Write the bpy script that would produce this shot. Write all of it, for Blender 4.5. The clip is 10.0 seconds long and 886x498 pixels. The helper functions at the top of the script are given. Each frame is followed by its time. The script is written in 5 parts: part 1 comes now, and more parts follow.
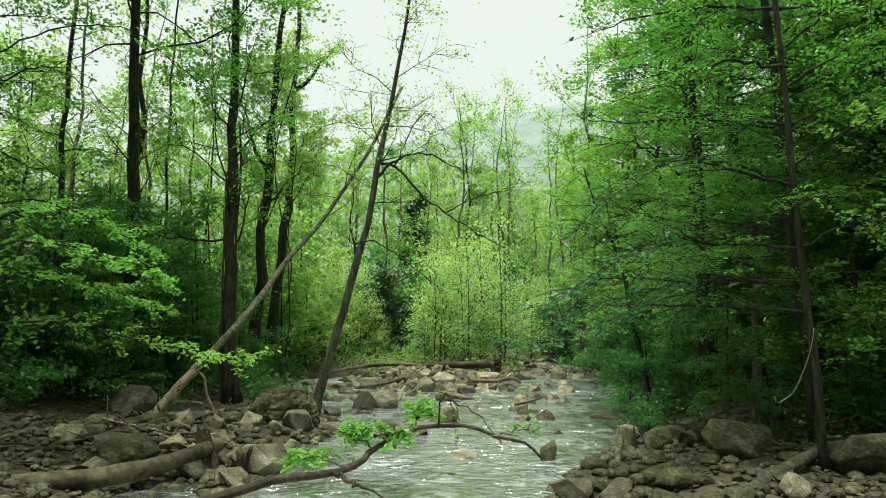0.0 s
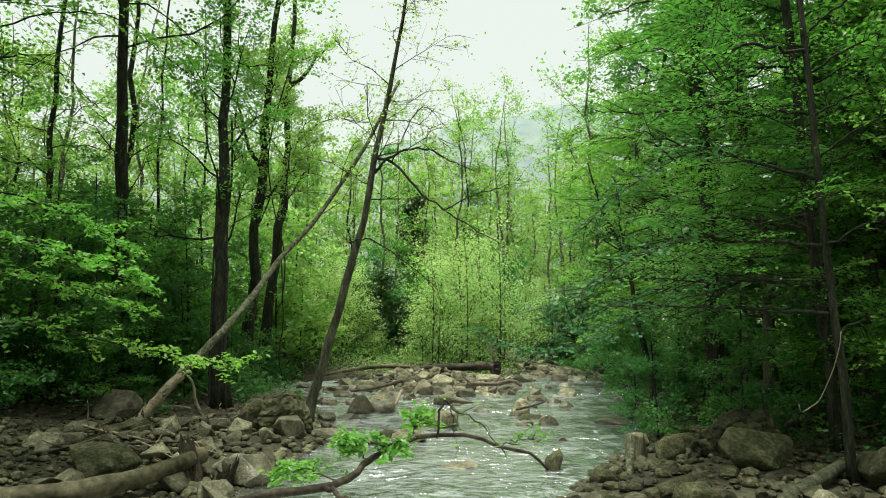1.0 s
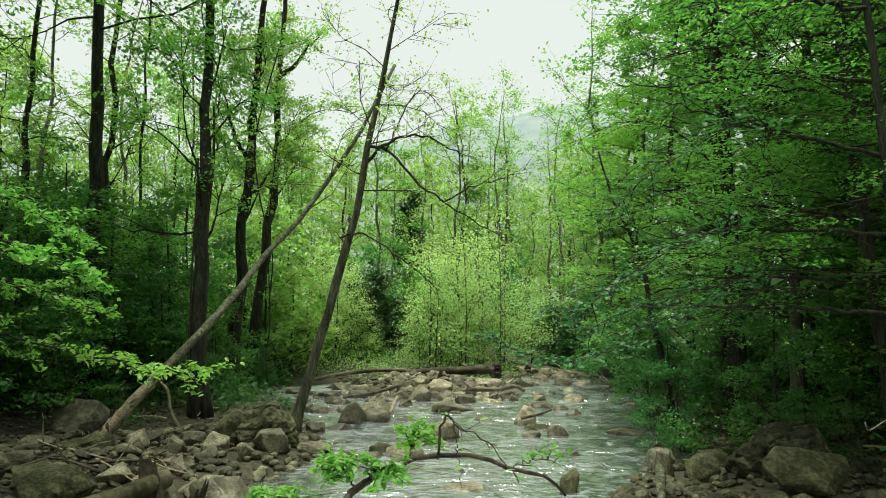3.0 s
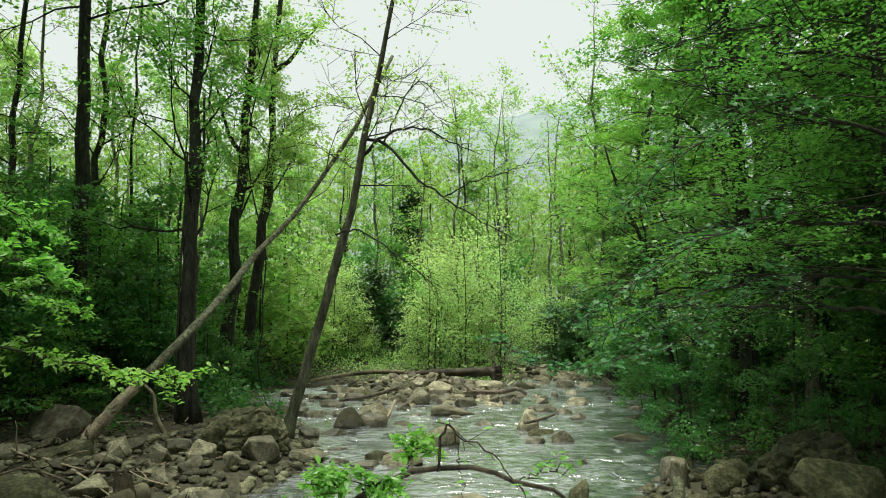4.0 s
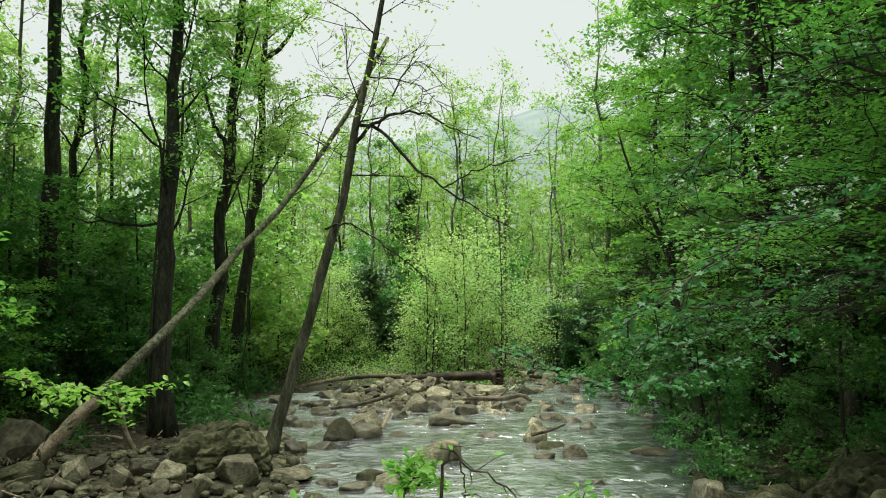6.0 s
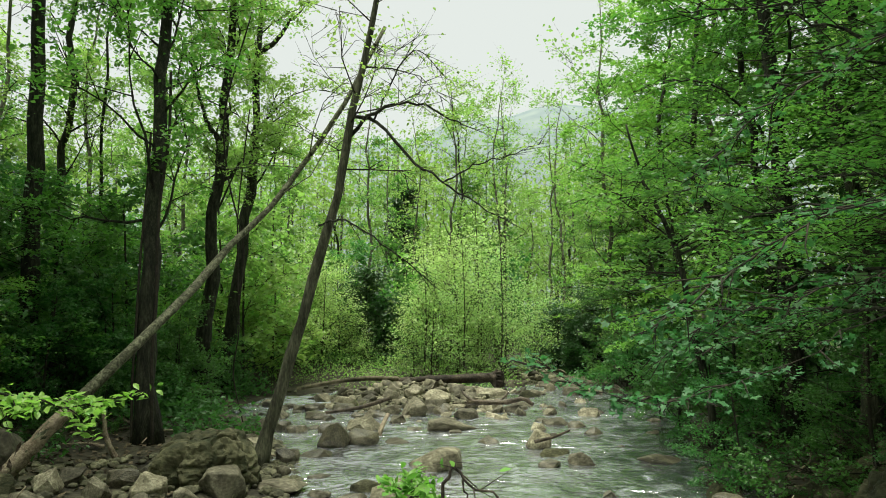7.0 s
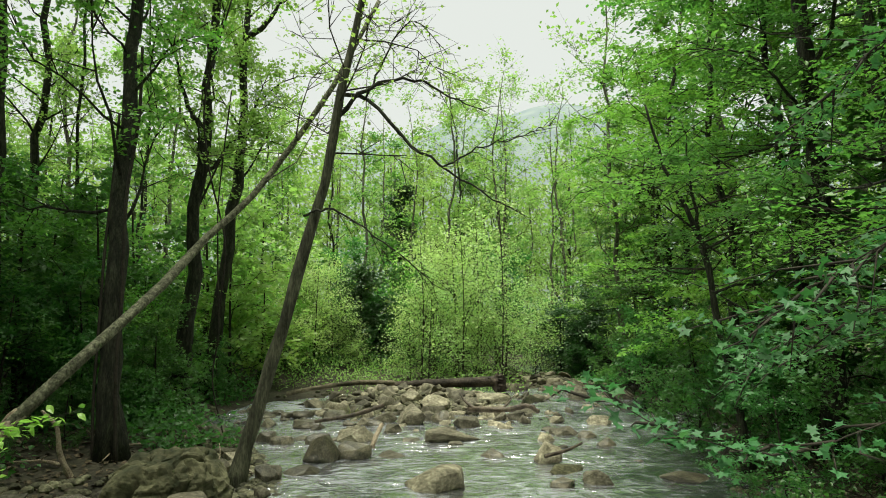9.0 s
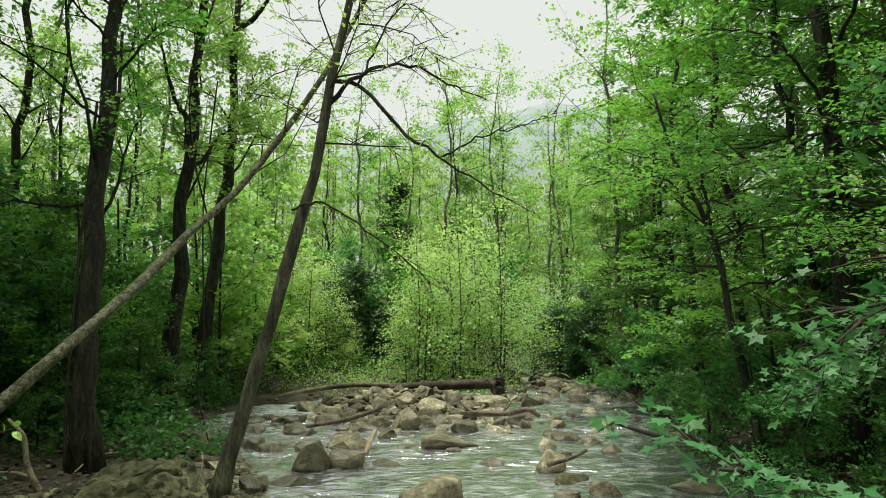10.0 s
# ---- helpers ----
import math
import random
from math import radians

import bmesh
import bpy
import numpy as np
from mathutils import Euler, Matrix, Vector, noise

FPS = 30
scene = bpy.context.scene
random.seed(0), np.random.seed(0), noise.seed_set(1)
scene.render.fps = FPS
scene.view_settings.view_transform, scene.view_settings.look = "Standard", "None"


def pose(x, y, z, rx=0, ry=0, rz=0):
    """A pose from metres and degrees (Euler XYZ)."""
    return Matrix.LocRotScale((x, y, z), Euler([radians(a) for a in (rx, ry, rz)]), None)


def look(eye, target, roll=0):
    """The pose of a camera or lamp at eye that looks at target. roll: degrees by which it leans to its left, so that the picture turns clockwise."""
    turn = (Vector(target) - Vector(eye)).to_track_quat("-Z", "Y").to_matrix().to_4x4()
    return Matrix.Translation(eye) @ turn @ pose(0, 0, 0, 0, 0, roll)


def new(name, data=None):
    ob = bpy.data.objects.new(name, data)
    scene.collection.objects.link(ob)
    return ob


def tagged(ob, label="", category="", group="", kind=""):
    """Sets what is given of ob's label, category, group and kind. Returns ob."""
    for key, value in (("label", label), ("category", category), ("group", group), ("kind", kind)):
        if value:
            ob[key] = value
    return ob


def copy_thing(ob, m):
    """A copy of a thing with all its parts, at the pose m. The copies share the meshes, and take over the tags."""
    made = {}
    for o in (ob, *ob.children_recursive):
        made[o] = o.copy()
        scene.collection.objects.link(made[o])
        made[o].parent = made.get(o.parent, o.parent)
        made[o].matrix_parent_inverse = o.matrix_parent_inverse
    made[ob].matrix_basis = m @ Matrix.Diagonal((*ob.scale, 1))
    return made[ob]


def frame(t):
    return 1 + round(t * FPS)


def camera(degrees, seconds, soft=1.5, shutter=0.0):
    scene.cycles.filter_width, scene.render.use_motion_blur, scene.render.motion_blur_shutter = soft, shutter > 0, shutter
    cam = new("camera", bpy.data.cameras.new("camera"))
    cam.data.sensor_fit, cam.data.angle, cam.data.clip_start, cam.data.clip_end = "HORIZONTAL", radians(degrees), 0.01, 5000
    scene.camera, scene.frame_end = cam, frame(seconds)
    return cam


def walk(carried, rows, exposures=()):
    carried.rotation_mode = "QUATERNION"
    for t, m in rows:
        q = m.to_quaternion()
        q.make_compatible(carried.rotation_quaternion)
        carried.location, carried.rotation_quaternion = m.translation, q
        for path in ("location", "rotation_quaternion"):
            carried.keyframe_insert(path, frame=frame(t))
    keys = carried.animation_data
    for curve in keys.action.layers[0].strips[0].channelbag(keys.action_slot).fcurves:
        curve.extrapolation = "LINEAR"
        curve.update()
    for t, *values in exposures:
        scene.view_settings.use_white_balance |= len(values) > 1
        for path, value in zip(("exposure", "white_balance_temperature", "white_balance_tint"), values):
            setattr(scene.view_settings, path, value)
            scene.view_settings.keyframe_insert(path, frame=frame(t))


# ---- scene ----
cam = camera(70.2, 10.0, soft=1.0)
METRES, EYE, TILT, LEAN, TURN = 4.188, 1.6, 0.0, 0.0, 0.0
ROWS = [
    (0.0, 0.0, 0.0, 0.0, -0.01, 6.6, -0.09),
    (0.5, -0.0027, 0.0488, 0.002, -0.12, 6.63, -0.11),
    (1.0, -0.0046, 0.0986, 0.0043, -0.22, 6.64, -0.12),
    (1.5, -0.0067, 0.1495, 0.0055, -0.3, 6.65, -0.11),
    (2.0, -0.0093, 0.2004, 0.0066, -0.39, 6.67, -0.11),
    (2.5, -0.0124, 0.2504, 0.0075, -0.48, 6.69, -0.09),
    (4.0, -0.017, 0.4007, 0.0094, -0.68, 6.75, -0.06),
    (4.5, -0.0196, 0.4505, 0.0117, -0.75, 6.75, -0.05),
    (5.0, -0.0217, 0.4994, 0.0134, -0.82, 6.76, -0.05),
    (5.5, -0.0228, 0.5477, 0.016, -0.88, 6.75, -0.02),
    (7.0, -0.0252, 0.6924, 0.0218, -1.09, 6.79, -0.01),
    (7.5, -0.0266, 0.7415, 0.0232, -1.15, 6.8, -0.03),
    (8.0, -0.0283, 0.7914, 0.0247, -1.23, 6.79, -0.02),
    (8.5, -0.0288, 0.8425, 0.0261, -1.29, 6.79, -0.02),
    (9.0, -0.0287, 0.8951, 0.0268, -1.36, 6.79, -0.01),
    (9.5, -0.0288, 0.9469, 0.0276, -1.42, 6.8, -0.0),
    (10.0, -0.0289, 0.9989, 0.0292, -1.71, 6.79, 0.04),
]
walk(cam, [(t, pose(0, 0, EYE, TILT, LEAN, TURN) @ pose(METRES * x, METRES * y, METRES * z, 90 + pitch, roll, yaw)) for t, x, y, z, yaw, pitch, roll in ROWS],
     exposures=[(0.0, 0.66, 6600, -8), (5.0, 0.56, 6500, -4), (10.0, 0.53, 6700, -2)])

# ---- light ----
world = bpy.data.worlds.new("sky")
scene.world = world
world.use_nodes = True
wn = world.node_tree.nodes
wl = world.node_tree.links
sky = wn.new("ShaderNodeTexSky")
sky.sky_type = "NISHITA"
sky.sun_disc = False
sky.sun_elevation = radians(82)
sky.sun_rotation = radians(-120)
sky.dust_density = 4.0
cloud = wn.new("ShaderNodeMixRGB")
cloud.inputs[0].default_value = 0.75
cloud.inputs[2].default_value = (14.6, 14.3, 14.3, 1)
wl.new(sky.outputs[0], cloud.inputs[1])
wl.new(cloud.outputs[0], wn["Background"].inputs[0])
wn["Background"].inputs[1].default_value = 0.05
sun = new("sun", bpy.data.lights.new("sun", "SUN"))
sun.data.energy = 5.0
sun.data.angle = radians(34)
sun.data.color = (1.0, 0.95, 0.86)
sun.matrix_world = look((-5, 5, 46), (0, 8, 0))

# ---- materials ----


def material(name, tones, scale=6.0, rough=0.8, bump=0.3, fine=40.0, stretch=(1, 1, 1), spec=0.3, island=0.0, per_object=0.0):
    """A weathered surface: noise at two scales over a ramp of tones, with relief."""
    m = bpy.data.materials.new(name)
    m.use_nodes = True
    n, l = m.node_tree.nodes, m.node_tree.links
    b = n["Principled BSDF"]
    co = n.new("ShaderNodeTexCoord")
    mp = n.new("ShaderNodeMapping")
    mp.inputs["Scale"].default_value = stretch
    l.new(co.outputs["Object"], mp.inputs[0])
    big, small = n.new("ShaderNodeTexNoise"), n.new("ShaderNodeTexNoise")
    big.inputs["Scale"].default_value, small.inputs["Scale"].default_value = scale, fine
    big.inputs["Detail"].default_value, small.inputs["Detail"].default_value = 5, 6
    l.new(mp.outputs[0], big.inputs["Vector"])
    l.new(mp.outputs[0], small.inputs["Vector"])
    mix = n.new("ShaderNodeMath")
    mix.operation = "MULTIPLY_ADD"
    mix.inputs[1].default_value = 0.45
    l.new(small.outputs[0], mix.inputs[0])
    sc = n.new("ShaderNodeMath")
    sc.operation = "MULTIPLY"
    sc.inputs[1].default_value = 0.55
    l.new(big.outputs[0], sc.inputs[0])
    l.new(sc.outputs[0], mix.inputs[2])
    ramp = n.new("ShaderNodeValToRGB")
    while len(ramp.color_ramp.elements) < len(tones):
        ramp.color_ramp.elements.new(0.5)
    for k, c in enumerate(tones):
        e = ramp.color_ramp.elements[k]
        e.position = 0.37 + 0.26 * k / (len(tones) - 1)
        e.color = (*c, 1)
    l.new(mix.outputs[0], ramp.inputs[0])
    out = ramp.outputs[0]
    if island or per_object:
        src = n.new("ShaderNodeNewGeometry").outputs["Random Per Island"] if island else n.new("ShaderNodeObjectInfo").outputs["Random"]
        hsv = n.new("ShaderNodeHueSaturation")
        rng = n.new("ShaderNodeMapRange")
        amt = island or per_object
        rng.inputs[3].default_value, rng.inputs[4].default_value = 1 - amt, 1 + amt
        l.new(src, rng.inputs[0])
        l.new(rng.outputs[0], hsv.inputs["Value"])
        l.new(out, hsv.inputs["Color"])
        out = hsv.outputs[0]
    l.new(out, b.inputs["Base Color"])
    b.inputs["Roughness"].default_value = rough
    b.inputs["Specular IOR Level"].default_value = spec
    bp = n.new("ShaderNodeBump")
    bp.inputs["Strength"].default_value = bump
    bp.inputs["Distance"].default_value = 0.03
    l.new(mix.outputs[0], bp.inputs["Height"])
    l.new(bp.outputs[0], b.inputs["Normal"])
    return m


def leaf_material(name, dark, light, through_light=0.45, rough=0.4):
    """Thin leaves: a glossy upper side, and light that comes through; each leaf has its own tone."""
    m = bpy.data.materials.new(name)
    m.use_nodes = True
    n, l = m.node_tree.nodes, m.node_tree.links
    b = n["Principled BSDF"]
    geo = n.new("ShaderNodeNewGeometry")
    info = n.new("ShaderNodeObjectInfo")
    co = n.new("ShaderNodeTexCoord")
    big = n.new("ShaderNodeTexNoise")
    big.inputs["Scale"].default_value = 0.9
    l.new(co.outputs["Object"], big.inputs["Vector"])
    add = n.new("ShaderNodeMath")
    add.operation = "MULTIPLY_ADD"
    add.inputs[1].default_value = 0.5
    l.new(geo.outputs["Random Per Island"], add.inputs[0])
    half = n.new("ShaderNodeMath")
    half.operation = "MULTIPLY_ADD"
    half.inputs[1].default_value, half.inputs[2].default_value = 0.9, -0.2
    l.new(big.outputs[0], half.inputs[0])
    l.new(half.outputs[0], add.inputs[2])
    tone = n.new("ShaderNodeMixRGB")
    tone.inputs[1].default_value, tone.inputs[2].default_value = (*dark, 1), (*light, 1)
    tone.use_clamp = True
    l.new(add.outputs[0], tone.inputs[0])
    hsv = n.new("ShaderNodeHueSaturation")
    hue = n.new("ShaderNodeMapRange")
    hue.inputs[3].default_value, hue.inputs[4].default_value = 0.485, 0.515
    l.new(info.outputs["Random"], hue.inputs[0])
    l.new(hue.outputs[0], hsv.inputs["Hue"])
    l.new(tone.outputs[0], hsv.inputs["Color"])
    l.new(hsv.outputs[0], b.inputs["Base Color"])
    b.inputs["Roughness"].default_value = rough
    b.inputs["Specular IOR Level"].default_value = 0.5
    tr = n.new("ShaderNodeBsdfTranslucent")
    warm = n.new("ShaderNodeMixRGB")
    warm.blend_type = "MULTIPLY"
    warm.inputs[0].default_value = 1.0
    warm.inputs[2].default_value = (1.2, 1.5, 0.95, 1)
    l.new(hsv.outputs[0], warm.inputs[1])
    l.new(warm.outputs[0], tr.inputs[0])
    mx = n.new("ShaderNodeMixShader")
    mx.inputs[0].default_value = through_light
    l.new(b.outputs[0], mx.inputs[1])
    l.new(tr.outputs[0], mx.inputs[2])
    l.new(mx.outputs[0], n["Material Output"].inputs[0])
    return m


BARK_DARK = material("bark_dark", [(0.00705, 0.0076, 0.00447), (0.0209, 0.0225, 0.0134), (0.0526, 0.0562, 0.0344)], 7, 0.9, 1.0, 30, (3, 3, 0.6))
BARK_BROWN = material("bark_brown", [(0.019, 0.0192, 0.0118), (0.057, 0.0575, 0.037), (0.12, 0.121, 0.0785)], 5, 0.9, 0.9, 28, (3, 3, 0.5))
# far trunks: haze put into the bark as a paler grey-green
BARK_FAR = material("bark_hazed", [(0.05, 0.048, 0.034), (0.11, 0.108, 0.078), (0.2, 0.196, 0.15)], 4, 0.9, 0.5, 20, (3, 3, 0.6))
BARK_GREY = material("bark_grey", [(0.0263, 0.027, 0.0155), (0.0893, 0.091, 0.0568), (0.207, 0.21, 0.138)], 10, 0.9, 1.0, 34, (1.8, 1.8, 1.4))
TWIG = material("twig_bark", [(0.013, 0.0115, 0.008), (0.04, 0.034, 0.024)], 8, 0.9, 0.2)
WOOD_PALE = material("weathered_wood", [(0.13, 0.1, 0.068), (0.27, 0.22, 0.155), (0.4, 0.34, 0.25)], 5, 0.85, 0.7, 40, (1.5, 1.5, 1.5))
WOOD_WET = material("dark_wet_wood", [(0.018, 0.014, 0.01), (0.06, 0.046, 0.032), (0.12, 0.095, 0.066)], 5, 0.6, 0.7, 30)
VINE_PALE = material("pale_vine", [(0.16, 0.145, 0.11), (0.26, 0.235, 0.18)], 9, 0.8, 0.2)
WOOD_DARK = material("dark_rotten_wood", [(0.01, 0.008, 0.006), (0.032, 0.025, 0.018), (0.075, 0.06, 0.043)], 5, 0.85, 0.9, 26)
LOG_BARK = material("mossy_log_bark", [(0.032, 0.03, 0.016), (0.088, 0.076, 0.047), (0.17, 0.147, 0.098)], 3, 0.85, 0.35, 14, (1.2, 1.2, 1.2))
STONE = material("river_stone", [(0.0608, 0.0547, 0.0356), (0.138, 0.125, 0.0854), (0.266, 0.246, 0.176)], 3.0, 0.75, 0.5, 14, per_object=0.65)
STONE_WET = material("wet_dark_stone", [(0.0285, 0.0259, 0.0178), (0.0856, 0.0768, 0.0516), (0.18, 0.158, 0.111)], 3.0, 0.4, 0.7, 22, spec=0.5, per_object=0.35)
STONE_MOSS = material("mossy_stone", [(0.0176, 0.022, 0.0084), (0.051, 0.05, 0.0244), (0.127, 0.122, 0.0689)], 3.5, 0.85, 0.8, 18, per_object=0.25)
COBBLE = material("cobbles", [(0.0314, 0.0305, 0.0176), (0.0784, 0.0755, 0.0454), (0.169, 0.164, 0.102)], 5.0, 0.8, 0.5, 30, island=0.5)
# COBBLE darkened to stand in for right-bank shade, greener and smoother for damp
COBBLE_SHADED = material("shaded_cobbles", [(0.0157, 0.016, 0.00756), (0.049, 0.046, 0.0244), (0.108, 0.1, 0.0588)], 5.0, 0.6, 0.5, 30, island=0.5)
HEAP = material("heaped_stone", [(0.0513, 0.0461, 0.0303), (0.118, 0.107, 0.0721), (0.238, 0.217, 0.153)], 3.0, 0.75, 0.5, 14, island=0.6)
SOIL = material("forest_soil", [(0.017, 0.0155, 0.01), (0.042, 0.038, 0.025), (0.08, 0.073, 0.049)], 1.4, 0.95, 0.8, 18)
LITTER = material("leaf_litter", [(0.03, 0.023, 0.014), (0.08, 0.062, 0.038), (0.16, 0.128, 0.082)], 5, 0.9, 0.3, 30, island=0.4)
WIRE = material("wire_metal", [(0.2, 0.2, 0.2), (0.3, 0.3, 0.3)], 5, 0.5, 0.0)
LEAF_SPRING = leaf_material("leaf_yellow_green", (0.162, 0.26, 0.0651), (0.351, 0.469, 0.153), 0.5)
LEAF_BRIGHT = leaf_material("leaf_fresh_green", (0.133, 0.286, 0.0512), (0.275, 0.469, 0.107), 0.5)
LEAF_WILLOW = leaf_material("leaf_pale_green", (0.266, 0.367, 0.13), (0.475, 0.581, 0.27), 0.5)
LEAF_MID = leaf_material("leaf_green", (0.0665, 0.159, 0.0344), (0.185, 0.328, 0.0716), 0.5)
# lighter green, also used where plants are lightened to look sunlit
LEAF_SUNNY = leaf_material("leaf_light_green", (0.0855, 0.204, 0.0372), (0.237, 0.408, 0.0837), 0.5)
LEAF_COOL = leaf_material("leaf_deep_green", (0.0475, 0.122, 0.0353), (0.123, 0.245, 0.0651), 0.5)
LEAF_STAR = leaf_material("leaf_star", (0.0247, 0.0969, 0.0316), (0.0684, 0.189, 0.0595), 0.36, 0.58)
# darker copy of the leaf green, with shade put into its colour
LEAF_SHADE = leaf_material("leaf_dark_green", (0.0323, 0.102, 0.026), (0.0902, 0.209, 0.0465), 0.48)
NEEDLE = leaf_material("needles", (0.0266, 0.0673, 0.0223), (0.057, 0.122, 0.0391), 0.25)
GRASS_DRY = leaf_material("dry_grass", (0.07, 0.08, 0.03), (0.16, 0.16, 0.075), 0.3)
FAR_LEAF = leaf_material("leaf_far", (0.152, 0.245, 0.0558), (0.285, 0.408, 0.112), 0.45)


def water_material():
    m = bpy.data.materials.new("stream_water")
    m.use_nodes = True
    n, l = m.node_tree.nodes, m.node_tree.links
    b = n["Principled BSDF"]
    co = n.new("ShaderNodeTexCoord")
    mp = n.new("ShaderNodeMapping")
    mp.inputs["Scale"].default_value = (0.75, 1.2, 1.0)
    l.new(co.outputs["Object"], mp.inputs[0])
    ripple, foam_sheen, bed = (n.new("ShaderNodeTexNoise") for _ in range(3))
    for node, sc, de, di in ((ripple, 6.0, 3.5, 0.8), (foam_sheen, 4.0, 10, 1.5), (bed, 0.8, 5, 0.6)):
        node.inputs["Scale"].default_value, node.inputs["Detail"].default_value, node.inputs["Distortion"].default_value = sc, de, di
        l.new(mp.outputs[0], node.inputs["Vector"])
    tone = n.new("ShaderNodeValToRGB")
    tone.color_ramp.elements[0].position, tone.color_ramp.elements[1].position = 0.38, 0.62
    tone.color_ramp.elements[0].color, tone.color_ramp.elements[1].color = (0.024, 0.027, 0.031, 1), (0.08, 0.083, 0.088, 1)
    l.new(bed.outputs[0], tone.inputs[0])
    # white water in the channel beside the gravel bar
    away = n.new("ShaderNodeVectorMath")
    away.operation = "DISTANCE"
    away.inputs[1].default_value = (-3.0, 17.2, 0.0)
    l.new(co.outputs["Object"], away.inputs[0])
    rapid = n.new("ShaderNodeMapRange")
    rapid.inputs[1].default_value, rapid.inputs[2].default_value, rapid.inputs[3].default_value, rapid.inputs[4].default_value = 0.4, 2.4, 0.24, 0.0
    l.new(away.outputs["Value"], rapid.inputs[0])
    churn = n.new("ShaderNodeMath")
    l.new(foam_sheen.outputs[0], churn.inputs[0])
    l.new(rapid.outputs[0], churn.inputs[1])
    # pale streaks: foam, plus the sky's silver sheen painted as colour
    white = n.new("ShaderNodeValToRGB")
    white.color_ramp.elements[0].position, white.color_ramp.elements[1].position = 0.5, 0.77
    white.color_ramp.elements[1].color = (0.66, 0.66, 0.66, 1)
    l.new(churn.outputs[0], white.inputs[0])
    mix = n.new("ShaderNodeMixRGB")
    mix.inputs[2].default_value = (0.72, 0.76, 0.84, 1)
    l.new(white.outputs[0], mix.inputs[0])
    l.new(tone.outputs[0], mix.inputs[1])
    l.new(mix.outputs[0], b.inputs["Base Color"])
    b.inputs["Roughness"].default_value = 0.2
    b.inputs["IOR"].default_value = 3.3
    b.inputs["Specular IOR Level"].default_value = 1.0
    bp = n.new("ShaderNodeBump")
    bp.inputs["Strength"].default_value = 1.0
    bp.inputs["Distance"].default_value = 0.066
    riffle = n.new("ShaderNodeMapRange")
    riffle.inputs[1].default_value, riffle.inputs[2].default_value, riffle.inputs[3].default_value, riffle.inputs[4].default_value = 0.38, 0.6, 0.22, 1.0
    l.new(bed.outputs[0], riffle.inputs[0])
    l.new(riffle.outputs[0], bp.inputs["Strength"])
    l.new(ripple.outputs[0], bp.inputs["Height"])
    l.new(bp.outputs[0], b.inputs["Normal"])
    return m


WATER = water_material()


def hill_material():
    """A wooded ridge far off, the valley's haze painted into its colour."""
    m = bpy.data.materials.new("haze_tinted_hill")
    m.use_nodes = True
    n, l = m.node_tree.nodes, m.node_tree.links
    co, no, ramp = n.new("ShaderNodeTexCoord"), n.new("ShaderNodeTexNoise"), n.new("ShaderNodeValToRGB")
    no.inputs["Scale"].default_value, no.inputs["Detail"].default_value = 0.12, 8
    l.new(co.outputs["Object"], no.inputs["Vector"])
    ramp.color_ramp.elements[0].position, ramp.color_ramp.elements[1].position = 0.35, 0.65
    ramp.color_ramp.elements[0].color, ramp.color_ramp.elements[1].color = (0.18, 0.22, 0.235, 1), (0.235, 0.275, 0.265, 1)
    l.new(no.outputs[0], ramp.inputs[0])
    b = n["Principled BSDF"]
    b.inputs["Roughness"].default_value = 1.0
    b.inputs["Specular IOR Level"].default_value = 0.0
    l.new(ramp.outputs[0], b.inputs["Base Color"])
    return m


HILL = hill_material()

# ---- mesh builders ----
rng = np.random.default_rng(7)


def raw_mesh(name, verts, faces, mat, smooth=True):
    """A mesh from arrays; faces is (n, k) with one k, or a list of such arrays."""
    me = bpy.data.meshes.new(name)
    verts = np.asarray(verts, np.float32)
    groups = faces if isinstance(faces, list) else [faces]
    groups = [np.asarray(g, np.int32) for g in groups if len(g)]
    loops = np.concatenate([g.ravel() for g in groups])
    sizes = np.concatenate([np.full(len(g), g.shape[1], np.int32) for g in groups])
    me.vertices.add(len(verts))
    me.vertices.foreach_set("co", verts.ravel())
    me.loops.add(len(loops))
    me.loops.foreach_set("vertex_index", loops)
    me.polygons.add(len(sizes))
    me.polygons.foreach_set("loop_start", np.concatenate([[0], np.cumsum(sizes)[:-1]]).astype(np.int32))
    me.polygons.foreach_set("use_smooth", np.full(len(sizes), smooth))
    me.update(calc_edges=True)
    me.validate()
    me.materials.append(mat)
    return me


def part(name, mesh, parent, label=""):
    ob = new(name, mesh)
    ob.parent = parent
    return tagged(ob, label) if label else ob


def smooth_path(points, n):
    """Catmull-Rom through the points, n samples."""
    p = np.asarray(points, float)
    if len(p) == 2:
        return p[0] + (p[1] - p[0]) * np.linspace(0, 1, n)[:, None]
    p = np.vstack([2 * p[0] - p[1], p, 2 * p[-1] - p[-2]])
    k = len(p) - 3
    u = np.linspace(0, k, n)
    i = np.minimum(u.astype(int), k - 1)
    f = (u - i)[:, None]
    a, b, c, d = p[i], p[i + 1], p[i + 2], p[i + 3]
    return 0.5 * (2 * b + (c - a) * f + (2 * a - 5 * b + 4 * c - d) * f**2 + (3 * b - a - 3 * c + d) * f**3)


